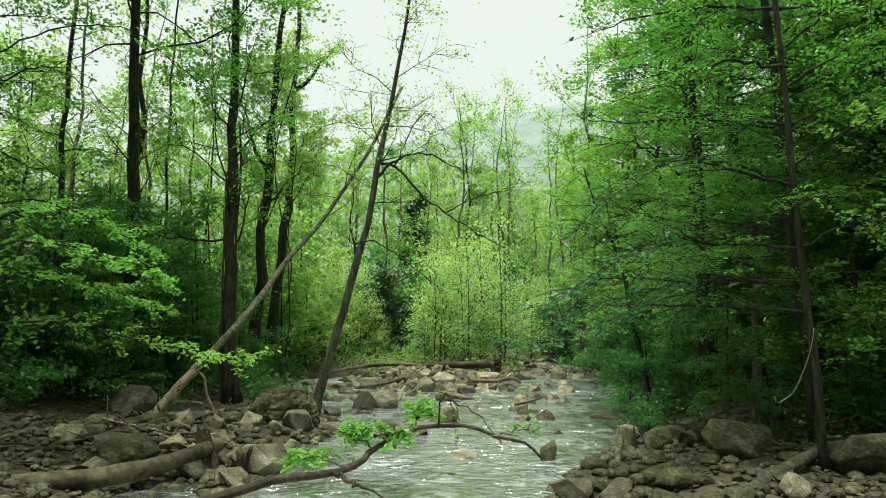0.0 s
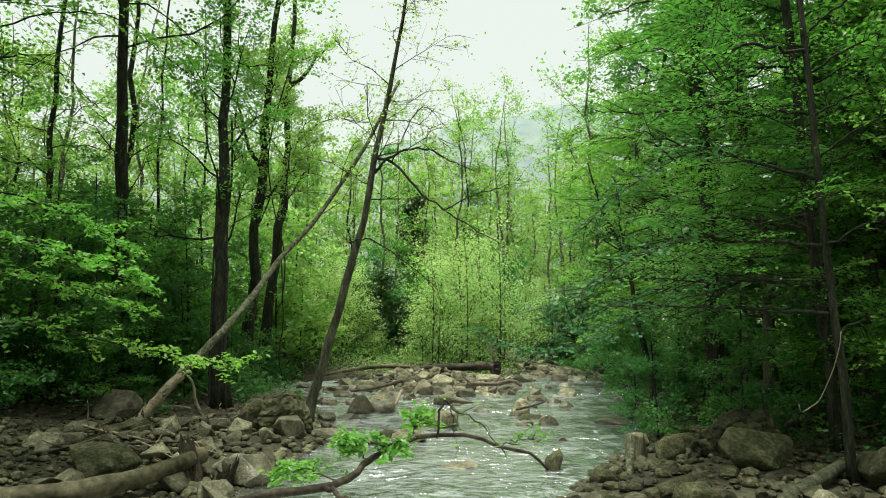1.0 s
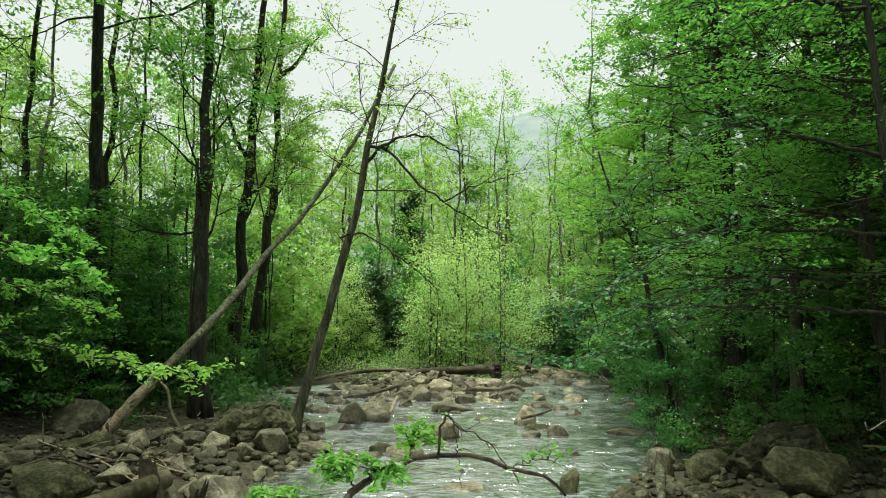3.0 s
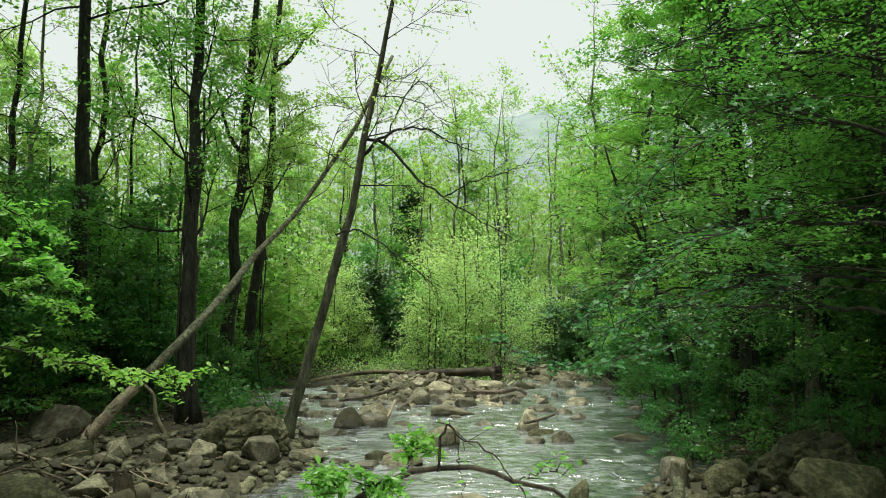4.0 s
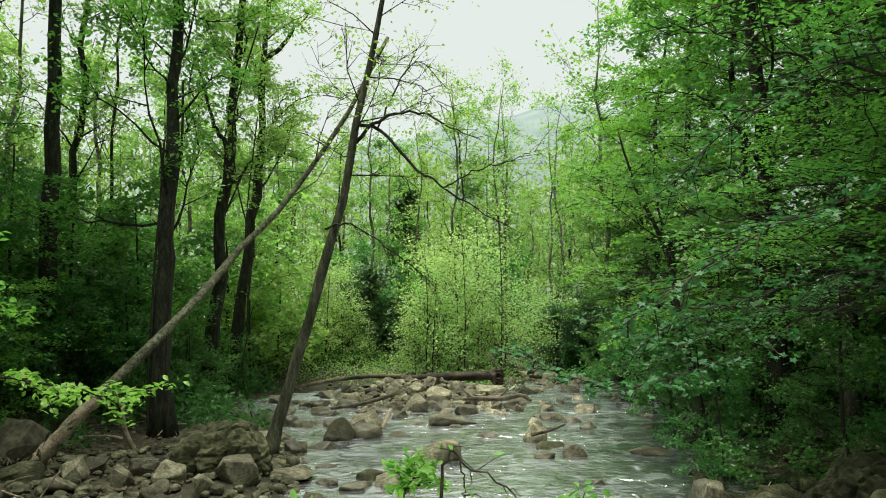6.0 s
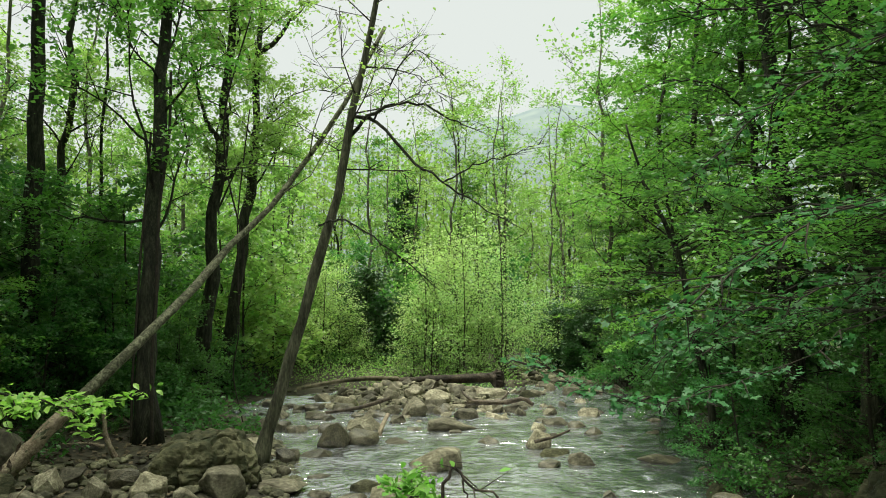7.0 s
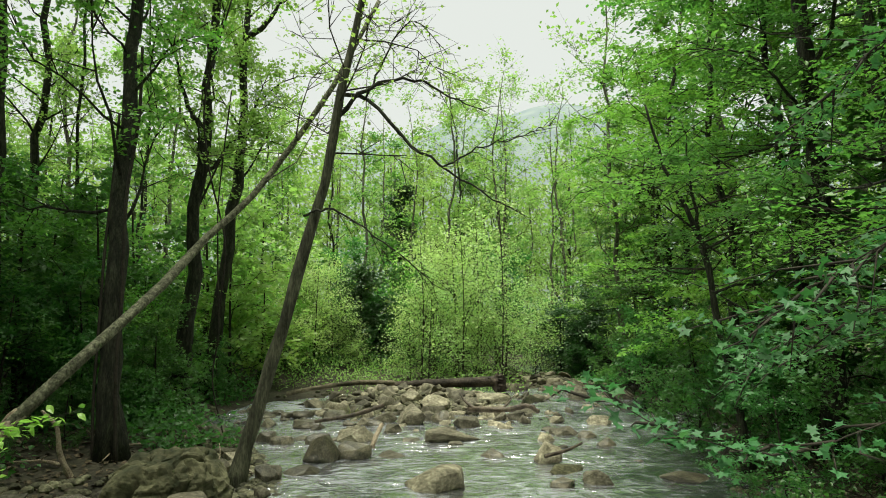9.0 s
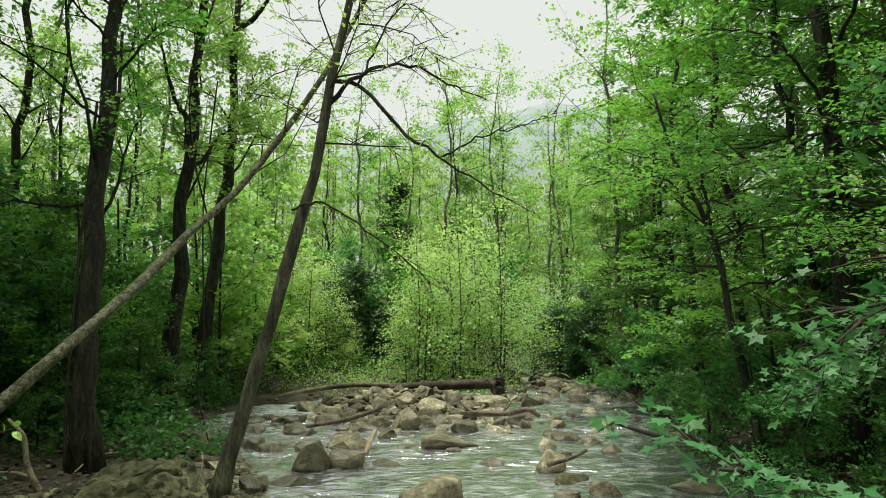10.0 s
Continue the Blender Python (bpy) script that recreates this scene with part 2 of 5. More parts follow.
def tubes(specs, knobby=0.0):
    """Tapered tubes joined: specs of (points, radii, sides). Returns vertices and faces."""
    vs, quads, tris, base = [], [], [], 0
    for pts, radii, k in specs:
        pts, radii = np.asarray(pts, float), np.asarray(radii, float)
        n = len(pts)
        tan = np.gradient(pts, axis=0)
        tan /= np.linalg.norm(tan, axis=1)[:, None] + 1e-9
        ref = np.array([1.0, 0, 0]) if abs(tan[0, 0]) < 0.8 else np.array([0, 1.0, 0])
        s1 = np.cross(tan, ref)
        s1 /= np.linalg.norm(s1, axis=1)[:, None] + 1e-9
        s2 = np.cross(tan, s1)
        ang = np.linspace(0, 2 * np.pi, k, endpoint=False)
        r = radii[:, None] * np.ones(k)
        if knobby:
            r = r * (1 + knobby * rng.normal(size=(n, k)) * 0.5)
        ring = pts[:, None] + r[..., None] * (np.cos(ang)[None, :, None] * s1[:, None] + np.sin(ang)[None, :, None] * s2[:, None])
        vs.append(ring.reshape(-1, 3))
        vs.append(pts[[0, -1]] + np.array([-1, 1])[:, None] * tan[[0, -1]] * radii[[0, -1], None] * 0.3)
        i, j = np.meshgrid(np.arange(n - 1), np.arange(k), indexing="ij")
        a = base + i * k + j
        b = base + i * k + (j + 1) % k
        quads.append(np.stack([a, b, b + k, a + k], -1).reshape(-1, 4))
        e = np.arange(k)
        tris.append(np.stack([base + (e + 1) % k, base + e, np.full(k, base + n * k)], -1))
        last = base + (n - 1) * k
        tris.append(np.stack([last + e, last + (e + 1) % k, np.full(k, base + n * k + 1)], -1))
        base += n * k + 2
    return np.vstack(vs), [np.vstack(quads), np.vstack(tris)]


def unit(v):
    return v / (np.linalg.norm(v, axis=-1, keepdims=True) + 1e-9)


def leaves(centres, size, mat, flat=0.55, name="crown", wide=0.7, droop=0.25):
    """Folded leaves, each of two faces, at the centres. flat: how level they lie."""
    c = np.asarray(centres, float)
    n = len(c)
    s = size * rng.uniform(0.6, 1.25, (n, 1))
    nor = unit(rng.normal(size=(n, 3)) * (1 - flat) + np.array([0, 0, 1.0]) * flat * 1.6)
    d = unit(np.cross(nor, rng.normal(size=(n, 3))))
    d[:, 2] -= droop
    d = unit(d)
    side = unit(np.cross(nor, d))
    base, tip = c - d * s * 0.5, c + d * s * 0.5
    mid = c - d * s * 0.06 + nor * s * 0.1
    v = np.stack([base, mid + side * s * wide * 0.5, tip, mid - side * s * wide * 0.5], 1).reshape(-1, 3)
    k = np.arange(n)[:, None] * 4
    return raw_mesh(name, v, np.vstack([k + [0, 2, 1], k + [0, 3, 2]]), mat, smooth=False)


def wander(start, direction, length, n=5, bend=0.25, lift=0.0):
    """A crooked growing line."""
    p, d = [np.asarray(start, float)], unit(np.asarray(direction, float))
    for _ in range(n - 1):
        d = unit(d + rng.normal(size=3) * bend + np.array([0, 0, lift]))
        p.append(p[-1] + d * length / (n - 1))
    return np.array(p)


def at_along(path, u):
    x = u * (len(path) - 1)
    i = min(int(x), len(path) - 2)
    return path[i] + (path[i + 1] - path[i]) * (x - i), unit(path[i + 1] - path[i])


def tree(name, label, trunk, r0, r1, bark, leaf, limbs=14, span=(0.3, 0.98), reach=(2.5, 1.0), rise=0.35, subs=6, twigs=4,
         per_twig=16, size=0.08, spread=0.16, flat=0.55, toward=(0, 0, 0), limb_parts=True, category="tree", group="", kind="", flare=1.6,
         limb_r=0.45, limb_label="", fine_twigs=0.5, crook=0.12, keep_clear=False, layer=1.0):
    """A tree from its trunk's line: trunk, limbs, twigs and a crown of single leaves. Its foot is the trunk's first point."""
    foot = np.asarray(trunk[0], float)
    line = smooth_path(np.asarray(trunk, float) - foot, 18)
    h = np.linspace(0, 1, 18)
    line[1:-1] += rng.normal(size=(16, 3)) * r0 * crook
    rad = r1 + (r0 - r1) * (1 - h) ** 0.9
    rad[0] *= flare
    rad[1] *= 1 + (flare - 1) * 0.3
    ob = new(name)
    ob.location = foot
    tagged(ob, label, category, group, kind)
    part("trunk", raw_mesh("trunk", *tubes([(line, rad, 10)], 0.14), bark), ob)
    small, pts = [], []
    for i in range(limbs):
        u = span[0] + (span[1] - span[0]) * (i + rng.uniform(0, 0.8)) / max(limbs, 1)
        p, d = at_along(line, min(u, 0.99))
        ang = i * 2.4 + rng.uniform(-0.5, 0.5)
        out = np.array([math.cos(ang), math.sin(ang), 0.0]) + np.asarray(toward, float)
        out[2] += rise * rng.uniform(0.4, 1.5)
        if keep_clear:
            out[1] = abs(out[1])
        length = (reach[0] + (reach[1] - reach[0]) * (u - span[0]) / (span[1] - span[0] + 1e-6)) * rng.uniform(0.7, 1.2)
        limb = wander(p, out, length, 7, 0.25, 0.03)
        lr = min(np.interp(u, h, rad) * limb_r, 0.03 * length + 0.01) * rng.uniform(0.8, 1.1)
        tube = (limb, np.linspace(lr, 0.004, 7), 5)
        if limb_parts and lr > 0.018:
            part("limb", raw_mesh("limb", *tubes([tube], 0.1), bark), ob, limb_label)
        else:
            small.append((limb[::2], np.linspace(lr, 0.003, 4), 3))
        for _ in range(subs):
            q, dd = at_along(limb, rng.uniform(0.25, 1.0))
            sd = unit(dd * [1, 1, layer] + rng.normal(size=3) * np.array([0.8, 0.8, 0.45 * layer]))
            sub = wander(q, sd, length * rng.uniform(0.2, 0.45), 4, 0.22, -0.02)
            small.append((sub[[0, 2, 3]], [lr * 0.4 + 0.002, 0.004, 0.002], 3))
            for _ in range(twigs):
                w, wd = at_along(sub, rng.uniform(0.2, 1.0))
                td = unit(wd * [1, 1, layer] + rng.normal(size=3) * np.array([0.9, 0.9, 0.5 * layer]))
                tl = spread * rng.uniform(1.5, 3.0)
                if rng.random() < fine_twigs:
                    small.append(([w, w + td * tl], [0.003, 0.0015], 3))
                k = rng.poisson(per_twig)
                pts.append(w + td * (rng.random((k, 1)) * tl) + rng.normal(size=(k, 3)) * spread * np.array([0.45, 0.45, 0.25 * layer]))
    if small:
        tagged(part("twigwork", raw_mesh("twigwork", *tubes(small), TWIG if bark is not BARK_GREY else BARK_GREY), ob), kind="stuff")
    if pts and per_twig:
        pts = np.vstack(pts)
        where = pts + foot
        clear = (where[:, 1] > 5.5) & ((where[:, 1] > 6.2) | (np.abs(where[:, 0]) > 1.1)) if keep_clear else np.ones(len(pts), bool)
        tagged(part("crown", leaves(pts[clear], size, leaf, flat), ob), kind="stuff")
    return ob


def spot(x, y, turn=0.0, size=1.0, sink=0.05, lean=0.0):
    return pose(x, y, ground_height(x, y) - sink, lean, 0, turn) @ Matrix.Diagonal((size, size, size, 1))


# ---- ground ----
SHORE_Y = [-30, 2, 5, 6.2, 8, 9.2, 10.2, 11.5, 12.6, 13.5, 14.5, 15.5, 17.5, 19.5, 22, 26, 30, 36, 60]
SHORE_L = [-1.5, -1.6, -1.85, -2.0, -2.05, -1.6, -1.75, -2.05, -2.6, -3.3, -3.9, -4.1, -4.1, -2.6, 1.6, 2.8, 4.5, 9, 40]
SHORE_R = [0.6, 0.75, 0.85, 1.12, 2.1, 2.65, 3.15, 3.6, 3.85, 4.05, 4.3, 4.5, 4.75, 5.0, 5.1, 5.6, 8.5, 14, 46]


def ground_height(x, y):
    left, right = np.interp(y, SHORE_Y, SHORE_L), np.interp(y, SHORE_Y, SHORE_R)
    off = np.maximum(left - x, x - right)
    wave = 0.05 * np.sin(x * 1.7 + 0.6 * y) + 0.05 * np.sin(1.3 * y - 0.8 * x + 1) + 0.03 * np.sin(3.1 * x + 2.3 * y)
    rise = np.where(off < 0, np.maximum(off, -0.8) * 0.3, 0.12 * np.minimum(off, 4) + 0.03 * np.clip(off - 4, 0, 40))
    bar = 0.47 * np.exp(-((x + 0.4) / 2.1) ** 2 - ((y - 17.8) / 1.8) ** 2)
    bar += 0.4 * np.exp(-(((x - 3.4) / 1.1) ** 2) - ((y - 22) / 2.4) ** 2)
    return rise + wave * np.clip(off * 2 + 0.6, 0.3, 1) + bar


def grid_sheet(name, xs, ys, height, mat):
    x, y = np.meshgrid(xs, ys)
    v = np.stack([x, y, height(x, y)], -1).reshape(-1, 3)
    w = len(xs)
    i, j = np.meshgrid(np.arange(len(ys) - 1), np.arange(w - 1), indexing="ij")
    a = i * w + j
    return raw_mesh(name, v, np.stack([a, a + 1, a + w + 1, a + w], -1).reshape(-1, 4), mat)


near = np.arange(-14, 14.01, 0.25)
far = np.geomspace(16, 900, 24)
xs = np.concatenate([-far[::-1], near, far])
ys = np.concatenate([-np.geomspace(8, 900, 20)[::-1], np.arange(-6, 34, 0.25), np.geomspace(35, 1500, 30)])
tagged(new("ground", grid_sheet("ground", xs, ys, ground_height, SOIL)), "brown forest floor with soil and leaf litter", "ground", kind="structure")


def ripples(x, y):
    z = np.zeros_like(x)
    r = np.random.default_rng(3)
    for _ in range(26):
        a, k = r.normal(math.pi / 2, 0.7), r.uniform(3, 16)
        z += 0.01 / k**0.7 * np.sin(k * (x * math.cos(a) + y * math.sin(a)) + 2.0 * np.sin(0.9 * x + r.uniform(0, 6)) + r.uniform(0, 6))
    return z


tagged(new("water", grid_sheet("water", np.arange(-5.2, 9.5, 0.12), np.arange(-6, 34, 0.17), ripples, WATER)), "shallow clear stream with silvery ripples", "stream", kind="structure")

hx = np.linspace(-700, 700, 140)
hy = np.linspace(0, 1, 24)


def ridge(x, u):
    top = 84 + 12 * np.sin(x / 90 + 0.4) + 6 * np.sin(x / 37) + 1.6 * np.sin(x / 7.0) + 1.1 * np.sin(x / 3.1 + 1)
    return top * np.sin(u * math.pi / 2)


gx, gu = np.meshgrid(hx, hy)
hv = np.stack([gx, 170 + 120 * gu, ridge(gx, gu)], -1).reshape(-1, 3)
ii, jj = np.meshgrid(np.arange(23), np.arange(139), indexing="ij")
ha = ii * 140 + jj
tagged(new("backdrop", raw_mesh("backdrop", hv, np.stack([ha, ha + 1, ha + 141, ha + 140], -1).reshape(-1, 4), HILL)), "wooded ridge in the distance, haze painted pale", "hill", kind="structure")

# ---- trees by the stream ----


def g(x, y):
    return float(ground_height(x, y)) - 0.05


tree("tree", "tall straight dark-barked tree on the stony bank", [(-3.66, 11.1, g(-3.66, 11.1)), (-3.76, 11.15, 1.5), (-3.84, 11.4, 3.0), (-4.06, 11.9, 5.0), (-4.2, 12.2, 6.8), (-4.3, 12.4, 12)], 0.135, 0.055,
     BARK_DARK, LEAF_SUNNY, 14, (0.36, 0.9), (2.4, 1.5), 1.0, 7, 5, 12, 0.075, crook=0.2, limb_r=0.26)
slim = tree("tree", "slim leaning brown tree at the water's edge", [(-2.2, 10.8, g(-2.2, 10.8)), (-1.93, 10.85, 1.0), (-1.4, 10.85, 3.05), (-0.95, 10.9, 5.4), (-0.5, 10.9, 8.2)], 0.092, 0.02,
     BARK_BROWN, LEAF_SPRING, 14, (0.55, 0.98), (1.9, 0.9), 0.5, 7, 3, 5, 0.06, toward=(0.3, 0, 0), limb_r=0.3, crook=0.14)
slender = tree("tree", "dark slender tree among undergrowth on the bank", [(-4.72, 15.7, g(-4.72, 15.7)), (-4.55, 15.7, 3.5), (-4.45, 15.6, 5.4), (-4.3, 15.6, 8), (-4.0, 15.7, 12)], 0.14, 0.05,
     BARK_DARK, LEAF_SPRING, 13, (0.25, 0.95), (2.6, 1.5), 1.0, 8, 5, 17, 0.085, crook=0.3, limb_r=0.28)
crooked = tree("tree", "dark slender tree with a crooked side limb", [(-5.0, 18, g(-5.0, 18)), (-4.55, 18, 4.4), (-4.4, 18, 6), (-4.4, 18, 7.7), (-4.3, 18, 13)], 0.14, 0.05,
     BARK_DARK, LEAF_SPRING, 13, (0.3, 0.95), (2.8, 1.5), 1.0, 8, 5, 17, 0.085, crook=0.3, limb_r=0.28)
# real trunk; its wide crown above the view is added for shade
tree("tree", "thick dark trunk rising from green undergrowth", [(-6.3, 12.8, g(-6.3, 12.8)), (-6.4, 12.8, 4), (-6.57, 12.8, 8.4), (-6.6, 12.8, 15)], 0.15, 0.06,
     BARK_DARK, LEAF_MID, 20, (0.58, 0.97), (4.2, 2.2), 0.3, 6, 5, 20, 0.1, spread=0.4, limb_r=0.25, fine_twigs=0.0)
lean = tree("leaning_tree", "bare grey leaning trunk with a splintered broken foot", [(-3.95, 8.9, 0.36), (-3.65, 9.1, 0.78), (-3.27, 9.4, 1.3), (-3.03, 10.1, 1.85), (-2.92, 11.0, 2.4), (-2.72, 11.5, 2.9), (-2.36, 11.9, 3.44), (-1.98, 12.2, 4.15), (-1.52, 12.3, 4.92), (-1.2, 12.4, 5.6), (-0.85, 12.5, 6.4)], 0.06, 0.03,
            BARK_GREY, LEAF_SPRING, 7, (0.6, 0.98), (1.8, 0.9), 0.2, 6, 3, 3, 0.055, flare=0.6, limb_r=0.3)
star_tree = tree("tree", "slender dark riverside tree with spreading leafy limbs", [(3.5, 5.95, g(3.5, 5.95)), (3.46, 5.95, 1.2), (3.38, 5.95, 2.6), (3.3, 5.95, 4.8), (3.1, 6.1, 9)], 0.042, 0.02,
     BARK_DARK, LEAF_MID, 18, (0.36, 0.9), (2.0, 1.4), 0.3, 8, 6, 19, 0.042, flat=0.72, toward=(-0.3, 0.65, 0), keep_clear=True, limb_r=0.22, flare=1.2, layer=0.35)
second = tree("tree", "tall dark trunk among layered riverside leaves", [(4.05, 7.0, g(4.05, 7.0)), (3.99, 7.0, 1.42), (3.9, 7.0, 2.42), (3.86, 7.0, 3.85), (3.76, 7.0, 5.4), (3.6, 7.1, 9.5)], 0.062, 0.036,
     BARK_DARK, LEAF_MID, 16, (0.34, 0.9), (2.2, 1.5), 0.3, 8, 6, 19, 0.045, flat=0.72, toward=(-0.3, 0.5, 0), keep_clear=True, limb_r=0.2, layer=0.35)
forked = tree("tree", "slender dark sapling with forked arching stems", [(3.6, 11.2, g(3.6, 11.2)), (3.5, 11.2, 0.85), (3.32, 11.2, 1.75), (3.22, 11.2, 2.5), (2.97, 11.2, 3.15), (2.75, 11.2, 3.65), (2.55, 11.2, 4.4)], 0.055, 0.012,
     BARK_DARK, LEAF_MID, 13, (0.4, 0.98), (1.7, 1.0), 0.4, 6, 4, 13, 0.06, flat=0.7, limb_r=0.5, layer=0.4)

for x, y, lean_x, r in ((-8.4, 17.1, -0.1, 0.115), (-10.3, 16.5, 0.2, 0.1), (-7.75, 17.1, 0.15, 0.05), (-7.6, 20.5, -0.2, 0.045)):
    tree("tree", "slim dark trunk rising from green undergrowth", [(x, y, g(x, y)), (x + lean_x, y, 4), (x + 0.4 * lean_x, y, 7), (x + 1.6 * lean_x, y, 12)], r, r * 0.4,
         BARK_DARK, LEAF_SPRING, 12, (0.4, 0.98), (1.9, 1.0), 1.2, 6, 4, 7, 0.09, limb_r=0.3, crook=0.5, group="slim woodland trees", fine_twigs=0.3)

# templates, each set at its first place and copied to the others
def bank_tree(k, per, size, leaf):
    return tree("tree", "leafy deep green riverside tree overhanging the water", [(0, 0, 0), (0.2, 0.05, 3), (-0.1, 0.2, 6), (0.3, 0, 10)], 0.11, 0.04, BARK_BROWN, leaf,
                30, (0.14, 0.95), (2.7, 1.6), 0.25, 7, 5, per, size, flat=0.7, layer=0.4, toward=(-0.2, 0, 0), group="riverside trees", fine_twigs=0.1, limb_r=0.3, crook=0.4)


# understorey greens are darkened to stand in for shade under the trees
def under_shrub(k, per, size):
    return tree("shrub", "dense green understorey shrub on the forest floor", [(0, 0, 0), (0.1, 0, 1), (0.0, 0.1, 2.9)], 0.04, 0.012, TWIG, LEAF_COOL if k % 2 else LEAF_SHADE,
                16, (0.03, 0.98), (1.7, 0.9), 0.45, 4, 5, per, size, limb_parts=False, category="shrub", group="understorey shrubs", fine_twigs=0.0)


# shade is put into the leaf colour of these shrubs
under_dark = [tree("shrub", "shrub with leaves darkened for deep shade", [(0, 0, 0), (0.1, 0, 1), (0.0, 0.1, 2.9)], 0.04, 0.012, TWIG, LEAF_SHADE,
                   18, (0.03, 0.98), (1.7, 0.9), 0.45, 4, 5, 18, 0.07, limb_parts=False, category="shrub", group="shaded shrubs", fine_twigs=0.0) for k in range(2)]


# lighter leaf greens here stand in for sun on the clearing
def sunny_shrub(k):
    return tree("shrub", "airy yellow-green shrub, leaves lightened as if sunlit", [(0, 0, 0), (0.1, 0, 1.2), (0.0, 0.1, 3.2)], 0.035, 0.01, TWIG, LEAF_SPRING if k else LEAF_BRIGHT,
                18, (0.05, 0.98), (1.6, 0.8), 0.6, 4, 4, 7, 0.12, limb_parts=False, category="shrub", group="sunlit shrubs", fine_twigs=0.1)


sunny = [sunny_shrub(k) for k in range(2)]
# leaf green lightened to stand in for sun on these trees
bank_light = [tree("tree", "light green tree leaning over the water, coloured as sunlit", [(0, 0, 0), (0.2, 0.05, 3), (-0.1, 0.2, 6), (0.3, 0, 9)], 0.09, 0.03, BARK_DARK, LEAF_SUNNY,
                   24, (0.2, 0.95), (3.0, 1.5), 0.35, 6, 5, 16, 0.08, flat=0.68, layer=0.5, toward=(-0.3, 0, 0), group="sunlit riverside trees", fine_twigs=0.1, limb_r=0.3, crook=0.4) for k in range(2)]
bank_near, bank_far = [bank_tree(k, 36, 0.056, LEAF_COOL) for k in range(2)], [bank_tree(k, 16, 0.1, LEAF_MID) for k in range(2)]
under_near, under_far = [under_shrub(k, 22, 0.07) for k in range(2)], [under_shrub(k, 12, 0.105) for k in range(3)]
tall = [tree("tree", "tall woodland tree with sparse spring leaves", [(0, 0, 0), (0.25, 0.1 * k, 4), (-0.2, 0.1, 8), (0.4, 0.3, 14)], 0.12, 0.012,
             BARK_FAR if k % 2 else BARK_DARK, LEAF_SPRING if k < 3 else LEAF_MID, 14, (0.1, 0.95), (3.6, 1.6), 0.9, 6, 5, 13, 0.16, spread=0.3, group="woodland trees", fine_twigs=0.0, limb_r=0.4, crook=0.5) for k in range(4)]
thicket = [tree("shrub", "airy yellow-green willow shrub with thin upright stems", [(0, 0, 0), (0.05, 0, 1.4), (0.1, 0.1, 3.6)], 0.03, 0.008,
                TWIG, LEAF_WILLOW, 26, (0.02, 0.97), (1.6, 0.8), 1.1, 6, 4, 6, 0.075, spread=0.24, limb_parts=False, category="shrub", group="thicket shrubs", fine_twigs=0.1) for k in range(3)]
sparse = [tree("tree", "thin half-bare tree in front of the hazy ridge", [(0, 0, 0), (0.2, 0.1, 4), (-0.2, 0.1, 8), (0.3, 0.2, 12)], 0.085, 0.008,
               BARK_FAR, LEAF_SPRING, 14, (0.2, 0.97), (2.4, 1.2), 1.2, 7, 4, 4, 0.13, spread=0.3, group="half-bare trees", fine_twigs=0.4, limb_r=0.4, crook=0.5) for k in range(2)]


def plant(kinds, places, arc=360):
    """Sets each kind at its first place, and copies of it at the others; arc limits their turn."""
    used = set()
    for k, (x, y, s) in enumerate(places):
        src = kinds[k % len(kinds)]
        m = spot(x, y, (k * 137) % arc - (arc / 2 if arc < 360 else 0), s)
        if src.name in used:
            copy_thing(src, m)
        else:
            src.matrix_basis = m
            used.add(src.name)


plant(bank_near, [(5.3, 8.4, 0.8), (5.2, 10.6, 0.95), (6.8, 8.6, 1.0), (6.1, 20.4, 0.85), (6.3, 23.4, 0.9)], 70)
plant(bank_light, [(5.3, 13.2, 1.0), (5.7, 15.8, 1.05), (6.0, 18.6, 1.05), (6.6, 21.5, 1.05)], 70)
plant(bank_far, [(6.8, 9.4, 1.2), (7.8, 13.6, 1.2), (8.6, 18, 1.2), (7.6, 25.5, 0.9), (9.5, 23, 1.2)], 70)
r2 = random.Random(5)
places = []
for k in range(44):
    y = 7.5 + 18 * (k + r2.random()) / 44
    shore = float(np.interp(y, SHORE_Y, SHORE_L))
    places.append(((-6.0 if y < 11.8 else min(shore, -2.6) - 1.6) - r2.random() ** 1.3 * 6.5, y, r2.uniform(0.65, 1.3)))
for k in range(16):
    y = 7.0 + 18 * (k + r2.random()) / 16
    x, s = float(np.interp(y, SHORE_Y, SHORE_R)) + r2.uniform(0.9, 2.2), r2.uniform(0.5, 0.8)
    if 12 < y < 18:
        places.append((x, y, s))
places += [(-1.0, 26.5, 1.3), (-5.2, 23.6, 1.3), (-4.2, 21.8, 0.9)]
plant(under_near, [p for p in places if p[1] < 12.5 and abs(p[0]) < 9])
# places whose shrubs get the sun-lightened leaf greens
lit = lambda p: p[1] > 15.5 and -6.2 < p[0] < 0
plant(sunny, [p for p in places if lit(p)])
plant(under_far, [p for p in places if not lit(p) and not (p[1] < 12.5 and abs(p[0]) < 9)])
places = []
for _ in range(9):
    y = r2.uniform(15, 42)
    x = -6.5 - r2.random() * (3 + 0.55 * y)
    places.append((x - 4 if y > 20 and x > -11 else x, y, r2.uniform(0.8, 1.15)))
for k in range(28):
    y = r2.uniform(34, 56)
    places.append((-16 + 36 * (k + r2.random()) / 28, y, r2.uniform(0.75, 1.1) if k < 14 else r2.uniform(0.6, 0.95)))
for _ in range(8):
    places.append((r2.uniform(10, 20), r2.uniform(10, 35), r2.uniform(0.9, 1.2)))
plant(tall, places)
